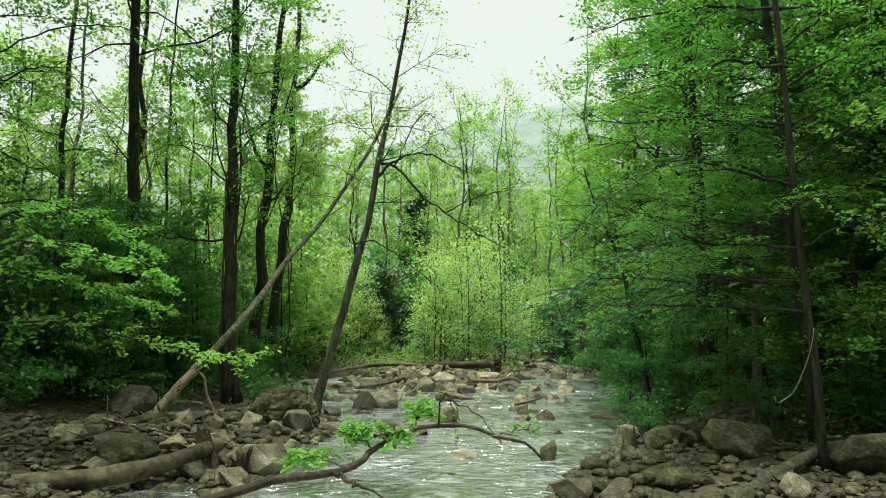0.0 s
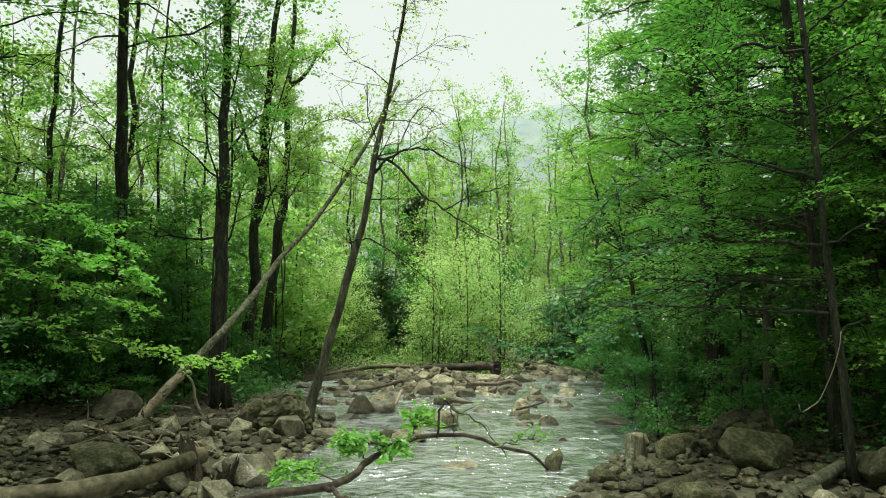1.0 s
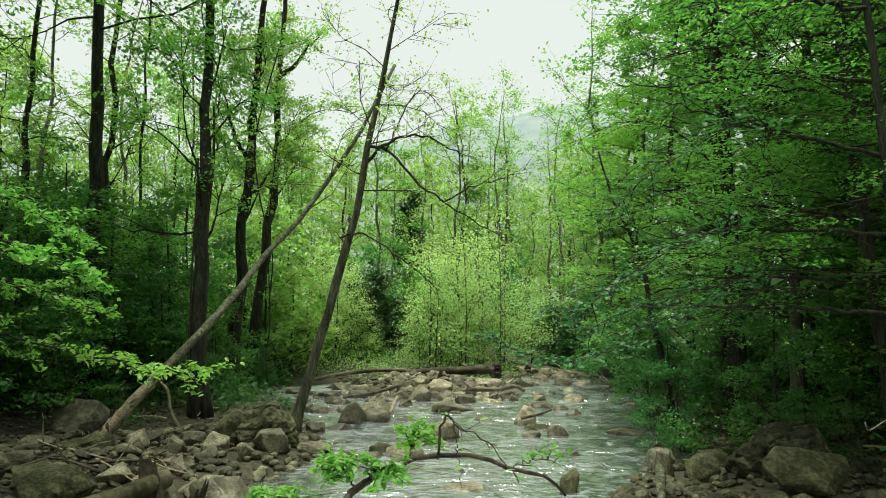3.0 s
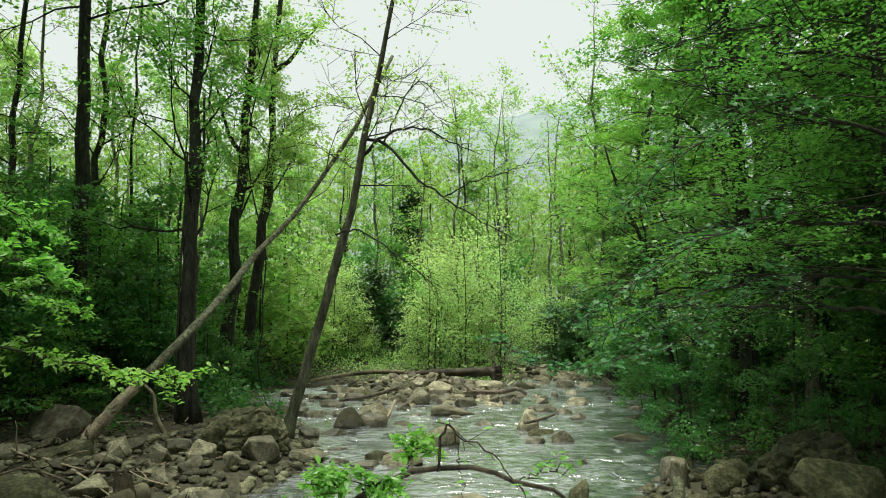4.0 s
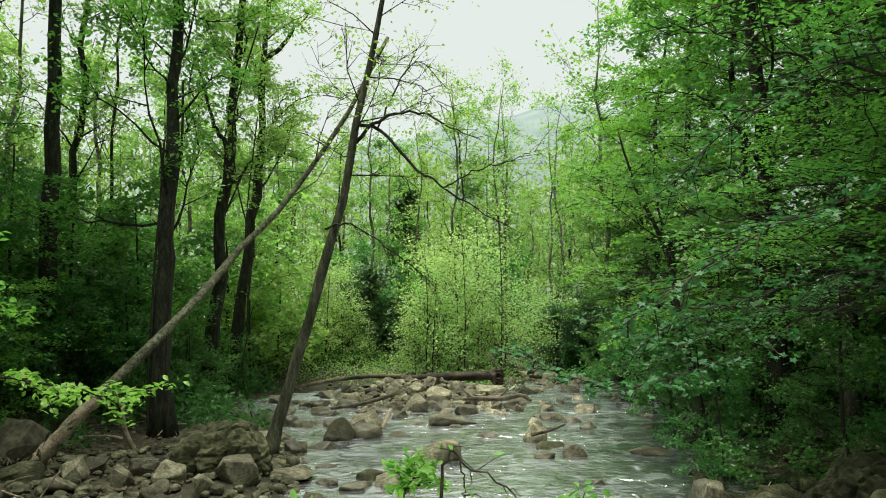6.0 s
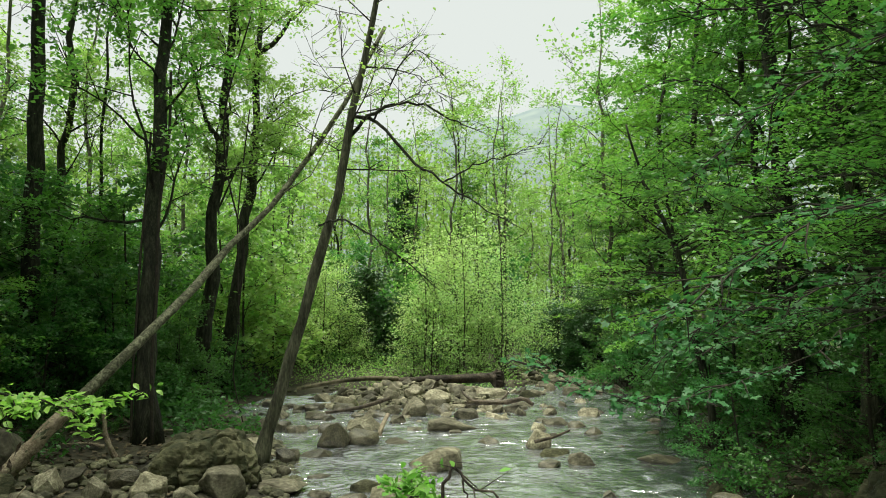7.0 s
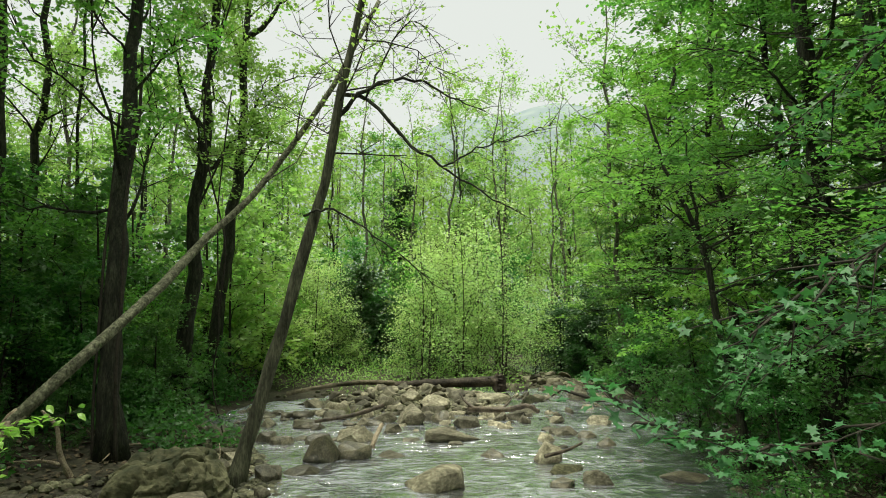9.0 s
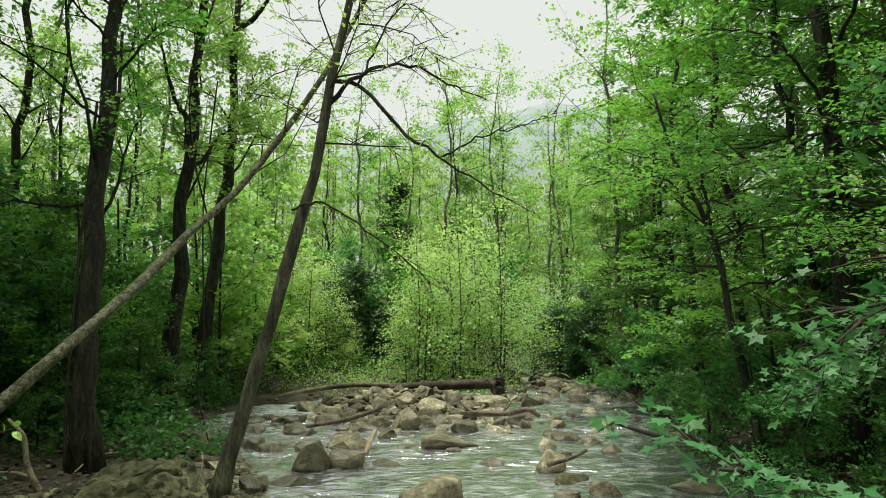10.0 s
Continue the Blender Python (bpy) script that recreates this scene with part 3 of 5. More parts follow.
for k, (x, y, s) in enumerate([(6.6, 9.6, 1.5), (7.6, 8.2, 1.6), (7.4, 11.6, 1.6), (8.8, 10.0, 1.7), (6.4, 8.0, 1.2), (8.2, 13.6, 1.6), (6.6, 12.4, 1.3), (-3.0, 25.2, 1.0), (-1.6, 25.6, 1.1), (-0.6, 25.2, 0.9), (-2.3, 24.0, 0.7), (0.6, 26.6, 1.2), (2.4, 26.8, 1.1), (6.8, 25.6, 0.9)]):
    copy_thing(under_far[k % 3], spot(x, y, k * 71, s))
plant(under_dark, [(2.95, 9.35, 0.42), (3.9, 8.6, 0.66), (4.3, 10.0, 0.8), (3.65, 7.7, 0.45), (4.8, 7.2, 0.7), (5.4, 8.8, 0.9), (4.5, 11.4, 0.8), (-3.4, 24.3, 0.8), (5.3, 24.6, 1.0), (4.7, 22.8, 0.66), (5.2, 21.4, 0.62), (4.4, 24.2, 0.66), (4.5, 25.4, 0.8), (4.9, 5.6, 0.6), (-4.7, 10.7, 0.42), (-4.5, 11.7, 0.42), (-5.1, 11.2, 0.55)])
plant(thicket, [(-3.3, 21.6, 0.8), (-2.9, 22.4, 0.75), (-4.0, 22.6, 0.85), (-2.35, 22.2, 0.5), (-0.6, 21.8, 0.8), (-0.1, 21.2, 1.0), (0.7, 22.0, 1.3), (1.4, 21.6, 1.15), (2.2, 22.8, 1.2), (0.1, 23.6, 1.4), (3.4, 24.6, 1.0), (1.5, 25.0, 1.4), (-3.9, 23.8, 0.9), (4.8, 27.5, 1.1), (6.2, 28.5, 1.2)])
plant(sparse, [(-9.6, 20, 1.0), (-7.9, 23, 1.0), (-11.5, 19, 1.1), (5.0, 20.5, 1.0), (0.8, 30, 1.05), (2.6, 28.5, 1.0), (3.6, 33, 1.1), (5.2, 31, 0.95), (6.8, 36, 1.2), (-0.8, 34, 1.0), (1.7, 38, 1.2), (-2.6, 29, 1.0), (8.5, 32, 1.0), (4.4, 40, 1.2)])
tree("conifer", "dark evergreen among pale spring trees", [(-1.7, 40, g(-1.7, 40)), (-1.7, 40, 5), (-1.7, 40, 10)], 0.15, 0.02, BARK_DARK, NEEDLE, 40, (0.1, 0.98), (2.0, 0.3), 0.1, 6, 4, 10, 0.22, spread=0.25, limb_parts=False, fine_twigs=0.0)

# added evergreens: dark stand-ins for shaded gaps in and beside the thicket
for x, y, h, w in [(-2.2, 23.3, 3.6, 0.75), (-2.75, 24.4, 3.1, 0.85), (-1.7, 24.6, 2.8, 0.8), (4.2, 24.4, 2.3, 0.9), (4.8, 23.4, 2.1, 0.9), (5.3, 24.8, 2.8, 1.0)]:
    tree("conifer", "low dark evergreen standing in for a shaded gap", [(x, y, g(x, y)), (x, y, h * 0.5), (x + 0.05, y, h)], 0.05, 0.01, BARK_DARK, NEEDLE, 24, (0.04, 0.98), (w, 0.3), 0.2, 5, 4, 8, 0.11, spread=0.2, limb_parts=False, group="young evergreens", fine_twigs=0.0)

for x, y, h in [(1.9, 21.2, 5.2), (0.8, 21.0, 4.4), (-0.3, 21.1, 3.9), (1.3, 22.3, 5.6)]:
    tree("sapling", "slim upright sapling with thin dark stems in the thicket", [(x, y, g(x, y)), (x + 0.06, y, h * 0.5), (x - 0.04, y, h)], 0.02, 0.006, TWIG, LEAF_WILLOW, 12, (0.02, 0.9), (1.9, 0.7), 3.0, 4, 3, 3, 0.1, spread=0.22, limb_parts=False, category="sapling", group="thicket saplings", fine_twigs=0.2, limb_r=0.6)


# unseen trees behind and beside the view, added to cut the sky light
shade = [tree("tree", "broad woodland tree added out of view for shade", [(0, 0, 0), (0.2, 0.1, 5), (-0.1, 0.1, 9), (0.3, 0.3, 13)], 0.18, 0.06,
              BARK_DARK, LEAF_MID, 14, (0.2, 0.95), (4.5, 2.2), 0.5, 4, 4, 13, 0.26, spread=0.5, group="shading trees", fine_twigs=0.0) for k in range(2)]
places = [(x, y, r2.uniform(0.9, 1.2)) for y in (-5.5, -10, -15) for x in (-12, -7.5, -4, 3.8, 7.5, 12)] + [(-14, 0.5, 1.1), (-15, 4.0, 1.0), (14, 0.5, 1.1), (-17, 6.5, 1.2), (13, 7, 1.2), (-18, 11, 1.2), (0.5, -16, 1.2)]
plant(shade, places)
# added trees, mostly out of view, set so their crowns shade the banks
canopy = [tree("tree", "tall tree added so its high crown shades the bank", [(0, 0, 0), (0.2, 0.1, 5), (-0.1, 0.1, 9), (0.3, 0.3, 13)], 0.15, 0.03,
               BARK_DARK, LEAF_MID, 20, (0.52, 0.97), (4.4, 2.2), 0.25, 6, 5, 60, 0.11, spread=0.5, group="high shading trees", fine_twigs=0.0) for k in range(2)]
tall_understorey = [tree("shrub", "tall airy green shrub before the woodland trunks", [(0, 0, 0), (0.15, 0, 1.6), (0.0, 0.1, 4.2)], 0.045, 0.012, TWIG, LEAF_SUNNY if k else LEAF_MID,
                         18, (0.15, 0.98), (1.7, 0.9), 0.3, 5, 4, 11, 0.075, flat=0.65, layer=0.5, limb_parts=False, category="shrub", group="tall understorey shrubs", fine_twigs=0.0) for k in range(2)]
plant(tall_understorey, [(-6.3, 11.6, 0.9), (-7.6, 12.9, 1.0), (-8.9, 13.9, 1.1), (-5.7, 14.4, 0.9), (-7.1, 15.8, 1.1), (-5.3, 10.0, 0.5), (-5.7, 9.3, 0.6), (-6.0, 10.4, 0.7), (5.5, 7.5, 0.95), (6.4, 9.0, 1.1), (5.9, 9.6, 0.8), (5.0, 6.6, 0.75)])
plant(canopy, [(7.1, 7.0, 1.0), (-7.7, 7.6, 1.1), (7.6, 12.6, 1.15), (-8.9, 10.6, 1.15)])
# dense high crown added over this trunk to shade the right bank
arching = tree("tree", "dark-barked tree with long arching limbs on the shaded bank", [(4.55, 11.1, g(4.55, 11.1)), (4.6, 11.1, 4), (4.5, 11.2, 8), (4.8, 11.3, 12)], 0.13, 0.03,
               BARK_DARK, LEAF_MID, 18, (0.5, 0.97), (3.6, 2.0), 0.25, 6, 5, 40, 0.075, spread=0.24, toward=(0.75, 0, 0), fine_twigs=0.0, limb_r=0.3)


def far_woods():
    """The woods past the last single trees: crowns of many leaves over thin trunks."""
    r = np.random.default_rng(21)
    pts, stems = [], []
    for _ in range(190):
        y = r.uniform(52, 130)
        x = r.uniform(-0.95, 0.85) * y
        h = r.uniform(0.2, 0.31) * y if abs(x / y - 0.08) > 0.1 else r.uniform(0.13, 0.27) * y
        z0 = float(ground_height(x, y))
        stems.append(([(x, y, z0), (x + r.normal() * 0.3, y, z0 + h * 0.95)], [0.16, 0.05], 4))
        k = 300
        u = r.random(k) ** 0.7
        rad = (0.5 + 2.6 * np.sin(u * 2.6)) * np.sqrt(r.random(k))
        a = r.uniform(0, 6.28, k)
        clump = r.normal(size=(14, 3)) * [1.2, 1.2, 0.8]
        p = np.stack([x + rad * np.cos(a), y + rad * np.sin(a), z0 + h * (0.12 + 0.9 * u)], -1) + clump[r.integers(0, 14, k)]
        pts.append(p)
    ob = tagged(new("far_woods"), "hazy yellow-green spring woods far beyond the stream", "woods", kind="stuff")
    tagged(part("trunks", raw_mesh("trunks", *tubes(stems), BARK_BROWN), ob), kind="stuff")
    tagged(part("foliage", leaves(np.vstack(pts), 0.55, FAR_LEAF, 0.4), ob), kind="stuff")


far_woods()


def undergrowth():
    """Low herbs and seedlings over the forest floor on both banks."""
    r = np.random.default_rng(31)
    n = 2000
    y = r.uniform(6, 30, n)
    side = r.random(n) < 0.6
    x = np.where(side, np.interp(y, SHORE_Y, SHORE_L) - 2.6 - r.random(n) * 9, np.interp(y, SHORE_Y, SHORE_R) + 2.2 + r.random(n) * 6)
    x = np.where((x > -5.6) & (x < 0) & (y < 12), x - 2.6, x)
    k = 30
    c = np.stack([x, y, ground_height(x, y)], -1)[:, None] + np.abs(r.normal(size=(n, k, 3))) * [0, 0, 0.22] + r.normal(size=(n, k, 3)) * [0.2, 0.2, 0.02]
    tagged(new("undergrowth", leaves(c.reshape(-1, 3), 0.07, LEAF_COOL, 0.5, "undergrowth")), "low green seedlings and herbs on the forest floor", "undergrowth", kind="stuff")


undergrowth()


def bank_herbs():
    """Low dark greenery down to the water on the far side of the stony bank."""
    r = np.random.default_rng(33)
    n = 9000
    y = r.uniform(11.5, 19, n)
    x = np.interp(y, SHORE_Y, SHORE_L) - 0.1 - r.random(n) ** 1.3 * 3.0
    patch = np.sin(2.1 * x + 1.3 * y) + np.sin(3.3 * y - 1.7 * x) > -0.4
    c = np.stack([x, y, ground_height(x, y) + np.abs(r.normal(size=n)) * 0.22], -1)[patch]
    tagged(new("bank_herbs", leaves(c, 0.085, LEAF_COOL, 0.5, "bank_herbs")), "low dark green herbs along the bank", "herbs", kind="stuff")


bank_herbs()


def far_brush():
    """Brush under the far trees."""
    r = np.random.default_rng(41)
    n, k = 560, 50
    y = r.uniform(24.5, 52, n)
    x = r.uniform(-0.75, 0.75, n) * y
    x = np.where((y < 33) & (x > -1.5) & (x < 9), -2 - np.abs(x) * 1.6, x)
    h = r.uniform(0.8, 3.4, n)
    c = np.stack([x, y, ground_height(x, y)], -1)[:, None] + r.normal(size=(n, k, 3)) * [0.8, 0.8, 0] + (r.random((n, k)) * h[:, None])[..., None] * [0, 0, 1]
    tagged(new("brush", leaves(c.reshape(-1, 3), 0.24, LEAF_SPRING, 0.4, "brush")), "yellow-green brush under the far trees", "brush", kind="stuff")


far_brush()


def log_herbs():
    """Herbs and young shoots between the gravel bar and the thicket."""
    r = np.random.default_rng(47)
    n = 7000
    y = r.uniform(19.4, 23, n)
    x = r.uniform(-4.6, 2.4, n)
    c = np.stack([x, y, ground_height(x, y) + np.abs(r.normal(size=n)) * 0.3], -1)
    tagged(new("herbs", leaves(c, 0.06, LEAF_SPRING, 0.4, "herbs")), "pale green herbs behind the fallen log", "herbs", kind="stuff")


log_herbs()


def leaf_litter():
    """Dead leaves on the banks."""
    r = np.random.default_rng(43)
    n = 26000
    y = r.uniform(-2, 18, n)
    x = np.where(r.random(n) < 0.6, np.interp(y, SHORE_Y, SHORE_L) - 0.6 - r.random(n) * 6, np.interp(y, SHORE_Y, SHORE_R) + 0.5 + r.random(n) * 5)
    c = np.stack([x, y, ground_height(x, y) + 0.02], -1)
    tagged(new("leaf_litter", leaves(c, 0.07, LITTER, 0.7, "leaf_litter", droop=0.0)), "dry brown leaf litter on the banks", "leaf litter", kind="stuff")


leaf_litter()


# ---- stones ----
def stone_mesh(mat, seed, flatness=0.6, corners=16):
    """A broken river stone: a hull of random corners, its edges worn."""
    r = np.random.default_rng(seed)
    bm = bmesh.new()
    wide = np.array([r.uniform(0.5, 0.62), r.uniform(0.36, 0.48), 0.5 * flatness])
    for p in unit(r.normal(size=(corners, 3))) * r.uniform(0.8, 1.05, (corners, 1)):
        p = p * wide
        p[2] = min(p[2], wide[2] * 0.75) if p[2] > 0 else p[2] * 0.6
        bm.verts.new(p)
    out = bmesh.ops.convex_hull(bm, input=bm.verts[:])
    bmesh.ops.delete(bm, geom=list({e for e in out["geom_interior"] if isinstance(e, bmesh.types.BMVert)}), context="VERTS")
    bmesh.ops.bevel(bm, geom=bm.edges[:], offset=0.026, segments=2, affect="EDGES", profile=0.5, clamp_overlap=True)
    for v in bm.verts:
        v.co += v.normal * (0.025 * noise.noise(v.co * 5 + Vector((seed, 0, 0))) + 0.012 * noise.noise(v.co * 13))
    bmesh.ops.triangulate(bm, faces=bm.faces[:])
    me = bpy.data.meshes.new("rock")
    bm.to_mesh(me)
    bm.free()
    me.polygons.foreach_set("use_smooth", [True] * len(me.polygons))
    me.materials.append(mat)
    return me


STONES = [stone_mesh(STONE, k, 0.55 + 0.1 * (k % 5), 10 + k % 5) for k in range(16)]
MOSSY = [stone_mesh(STONE_MOSS, 40 + k, 0.75, 20) for k in range(4)]
WET = [stone_mesh(STONE_WET, 60 + k, 0.6 + 0.08 * k, 16 + k) for k in range(5)]
counter = [0]


def rock(x, y, length, z=None, mossy=False, turn=None, flat=1.0, label="", tip=0.0):
    counter[0] += 1
    k = counter[0]
    src = MOSSY if mossy else STONES
    ob = new("rock", src[k % len(src)])
    ob.matrix_basis = pose(x, y, (max(float(ground_height(x, y)), -0.05) + 0.13 * length * flat) if z is None else z, tip, tip * 0.5, k * 61 % 360 if turn is None else turn) @ Matrix.Diagonal((length, length, length * flat, 1))
    return tagged(ob, label or ("mossy stone, kept dark for the shaded bank" if mossy else "weathered grey-brown river stone"), "rock", "river rocks")




def craggy_boulder(x, y, size, label):
    """A rough mossy boulder, broken by cracks and ledges."""
    bm = bmesh.new()
    bmesh.ops.create_icosphere(bm, subdivisions=6, radius=0.5)
    for v in bm.verts:
        p = v.co.copy()
        q = Vector((p.x * 4.2, p.y * 4.2, p.z * 2.6)) + 0.5 * noise.noise_vector(p * 3) + Vector((x, y, 0))
        d = noise.voronoi(q)[0]
        cleft = math.exp(-(d[1] - d[0]) * 9)
        v.co *= 1 + 0.22 * noise.noise(p * 2.6 + Vector((x, y, 0))) + 0.1 * noise.noise(p * 7) + 0.05 * noise.noise(p * 15) + 0.025 * noise.noise(p * 33) - 0.11 * cleft
        v.co.z *= 0.8
    me = bpy.data.meshes.new("boulder")
    bm.to_mesh(me)
    bm.free()
    me.materials.append(STONE_MOSS)
    ob = new("boulder", me)
    ob.matrix_basis = pose(x, y, g(x, y) + 0.1 * size, 0, 0, 40) @ Matrix.Diagonal((size * 1.15, size, size * 1.2, 1))
    tagged(ob, label, "boulder")


craggy_boulder(-2.33, 9.35, 0.92, "craggy dark mossy boulder beside the leaning tree")
craggy_boulder(3.25, 7.4, 0.85, "mossy boulder half hidden in bank shade")


def block_mesh(mat, seed):
    """A broken block of stone with flat, tilted faces and worn edges, one metre each way, its foot at zero."""
    r = np.random.default_rng(seed)
    bm = bmesh.new()
    tilt = r.normal(size=2) * 0.2
    for _ in range(17):
        p = r.normal(size=3)
        p /= (np.abs(p) ** 2.7).sum() ** (1 / 2.7) * r.uniform(0.95, 1.2)
        top = 0.62 + tilt @ p[:2] + r.normal() * 0.03
        bm.verts.new((p[0] * (1 - 0.22 * max(p[2], 0)), p[1] * (1 - 0.22 * max(p[2], 0)), min(p[2], top)))
    out = bmesh.ops.convex_hull(bm, input=bm.verts[:])
    bmesh.ops.delete(bm, geom=list({e for e in out["geom_interior"] if isinstance(e, bmesh.types.BMVert)}), context="VERTS")
    bmesh.ops.bevel(bm, geom=bm.edges[:], offset=0.1, segments=2, affect="EDGES", profile=0.6, clamp_overlap=True)
    bmesh.ops.triangulate(bm, faces=bm.faces[:])
    bmesh.ops.subdivide_edges(bm, edges=[e for e in bm.edges if e.calc_length() > 0.45], cuts=2)
    bmesh.ops.triangulate(bm, faces=bm.faces[:])
    for v in bm.verts:
        v.co += v.normal * (0.07 * noise.noise(v.co * 2.2 + Vector((seed, 0, 0))) + 0.035 * noise.noise(v.co * 6 + Vector((seed, 3, 0))))
    co = np.array([v.co for v in bm.verts])
    low, high = co.min(0), co.max(0)
    for v in bm.verts:
        q = (np.array(v.co) - low) / (high - low)
        v.co = (q[0] - 0.5, q[1] - 0.5, q[2])
    me = bpy.data.meshes.new("rock")
    bm.to_mesh(me)
    bm.free()
    me.polygons.foreach_set("use_smooth", [True] * len(me.polygons))
    me.materials.append(mat)
    return me


BLOCKS = [[block_mesh(m, 200 + 20 * i + k) for k in range(7)] for i, m in enumerate((STONE, STONE_MOSS, STONE_WET))]
set_stones = []


def block(x, y, width, height, kind, label, turn=None):
    """A stone of a given width and height over its bed. kind: 0 dry, 1 mossy, 2 wet and dark."""
    counter[0] += 1
    k = counter[0]
    ob = new("rock", BLOCKS[kind][k % 7])
    z = max(float(ground_height(x, y)), -0.05)
    ob.matrix_basis = pose(x, y, z - 0.38 * height - 0.03, 0, 0, (k * 97 % 70 - 35) + 180 * (k % 2) if turn is None else turn) @ Matrix.Diagonal((width * 1.15, width * 0.9, height * 1.6 + 0.03, 1))
    set_stones.append((x, y, width))
    return tagged(ob, label, "rock", "river rocks")


stream_stones = [(-1.46, 12.0, 0.4, 0.32, 2), (-1.09, 12.19, 0.43, 0.21, 2), (-1.2, 13.46, 0.55, 0.21, 0), (-0.61, 12.21, 0.36, 0.09, 0), (-0.36, 13.27, 0.3, 0.08, 2), (0.26, 13.39, 0.7, 0.18, 0), (0.3, 13.09, 0.25, 0.07, 0),
                 (0.74, 12.22, 0.32, 0.11, 2), (1.4, 11.91, 0.31, 0.24, 0), (1.5, 11.37, 0.43, 0.11, 1), (1.76, 10.82, 0.32, 0.17, 0), (1.33, 10.72, 0.28, 0.1, 2), (-0.07, 10.66, 0.53, 0.23, 0), (-1.84, 11.1, 0.18, 0.16, 2), (-1.61, 11.39, 0.47, 0.11, 2)]
shallow_stones = [(2.02, 13.86, 0.42, 0.14, 0), (1.9, 14.23, 0.28, 0.08, 2), (2.3, 13.57, 0.26, 0.12, 2), (2.85, 14.9, 0.37, 0.16, 0), (2.43, 12.95, 0.27, 0.12, 2), (-0.75, 9.6, 0.28, 0.13, 1), (-0.45, 9.39, 0.43, 0.19, 0), (-0.87, 9.23, 0.33, 0.1, 2),
                  (-1.21, 9.45, 0.21, 0.09, 2), (-1.35, 10.19, 0.25, 0.07, 2), (-1.22, 8.73, 0.28, 0.11, 0), (2.76, 11.03, 0.5, 0.09, 2), (1.64, 9.35, 0.16, 0.09, 2), (2.53, 11.89, 0.21, 0.06, 2), (0.24, 7.81, 0.45, 0.08, 0), (1.26, 7.66, 0.24, 0.21, 1)]
bar_stones = [(-0.44, 14.94, 0.48, 0.31, 0), (-0.11, 15.31, 0.26, 0.14, 0), (0.13, 15.15, 0.3, 0.2, 2), (0.57, 14.69, 0.45, 0.17, 0), (-0.89, 15.2, 0.38, 0.18, 0), (-1.19, 14.96, 0.3, 0.13, 0), (-2.4, 15.72, 0.35, 0.16, 2), (-2.12, 14.65, 0.54, 0.14, 2),
              (1.26, 17.75, 0.73, 0.18, 0), (2.17, 17.93, 0.69, 0.19, 1), (3.3, 18.38, 0.46, 0.19, 0), (0.04, 16.57, 0.53, 0.23, 0), (-0.45, 16.99, 0.46, 0.18, 0), (-0.56, 14.71, 0.23, 0.08, 0), (-1.8, 15.53, 0.39, 0.17, 2)]
left_stones = [(-4.45, 9.4, 0.66, 0.33, 0), (-3.95, 8.45, 0.5, 0.14, 1), (-1.99, 8.93, 0.4, 0.19, 0), (-1.69, 9.6, 0.56, 0.09, 0), (-2.6, 8.73, 0.28, 0.19, 0), (-3.03, 8.69, 0.22, 0.16, 0), (-3.0, 9.13, 0.29, 0.13, 2), (-2.42, 9.03, 0.21, 0.19, 1),
               (-1.93, 11.01, 0.25, 0.16, 2), (-4.2, 7.68, 0.33, 0.11, 0), (-4.51, 8.53, 0.33, 0.09, 0), (-3.42, 6.97, 0.6, 0.24, 1), (-3.5, 8.75, 0.23, 0.18, 0), (-3.14, 7.44, 0.35, 0.13, 0), (-4.2, 7.3, 0.36, 0.15, 0), (-2.17, 8.51, 0.21, 0.14, 0)]
right_stones = [(2.29, 7.95, 0.19, 0.24, 0), (2.47, 7.45, 0.33, 0.21, 1), (3.19, 9.67, 0.37, 0.22, 2), (3.05, 6.75, 0.64, 0.3, 1), (3.85, 8.51, 0.29, 0.24, 1), (3.76, 5.75, 0.5, 0.32, 1), (1.52, 5.75, 0.3, 0.13, 0), (1.2, 5.93, 0.33, 0.17, 2),
                (2.71, 5.0, 0.2, 0.16, 0), (2.75, 7.8, 0.32, 0.18, 1), (4.02, 9.08, 0.31, 0.16, 1), (2.4, 8.36, 0.26, 0.2, 2)]
for stones, labels in ((stream_stones + shallow_stones, ("weathered tan block in the stream", "mossy stone standing in the stream", "dark wet stone in the stream")),
                       (bar_stones, ("pale angular stone on the gravel bar", "mossy slab on the gravel bar", "dark wet stone beside the gravel bar")),
                       (left_stones + right_stones, ("weathered grey-brown block on the bank", "mossy grey boulder on the stony bank", "dark damp stone on the bank"))):
    for x, y, wide, high, kind in stones:
        block(x, y, wide, high, kind, labels[kind])
joined = []


def joined_stone(x, y, length, tip):
    """One of the many small or far stones, kept in a joined heap."""
    me = STONES[len(joined) % len(STONES)]
    co = np.array([v.co for v in me.vertices])
    fa = np.array([p.vertices for p in me.polygons])
    m = np.array(pose(x, y, max(float(ground_height(x, y)), -0.05) + 0.13 * length, tip, tip * 0.5, len(joined) * 61 % 360))
    joined.append((co * length @ m[:3, :3].T + m[:3, 3], fa))


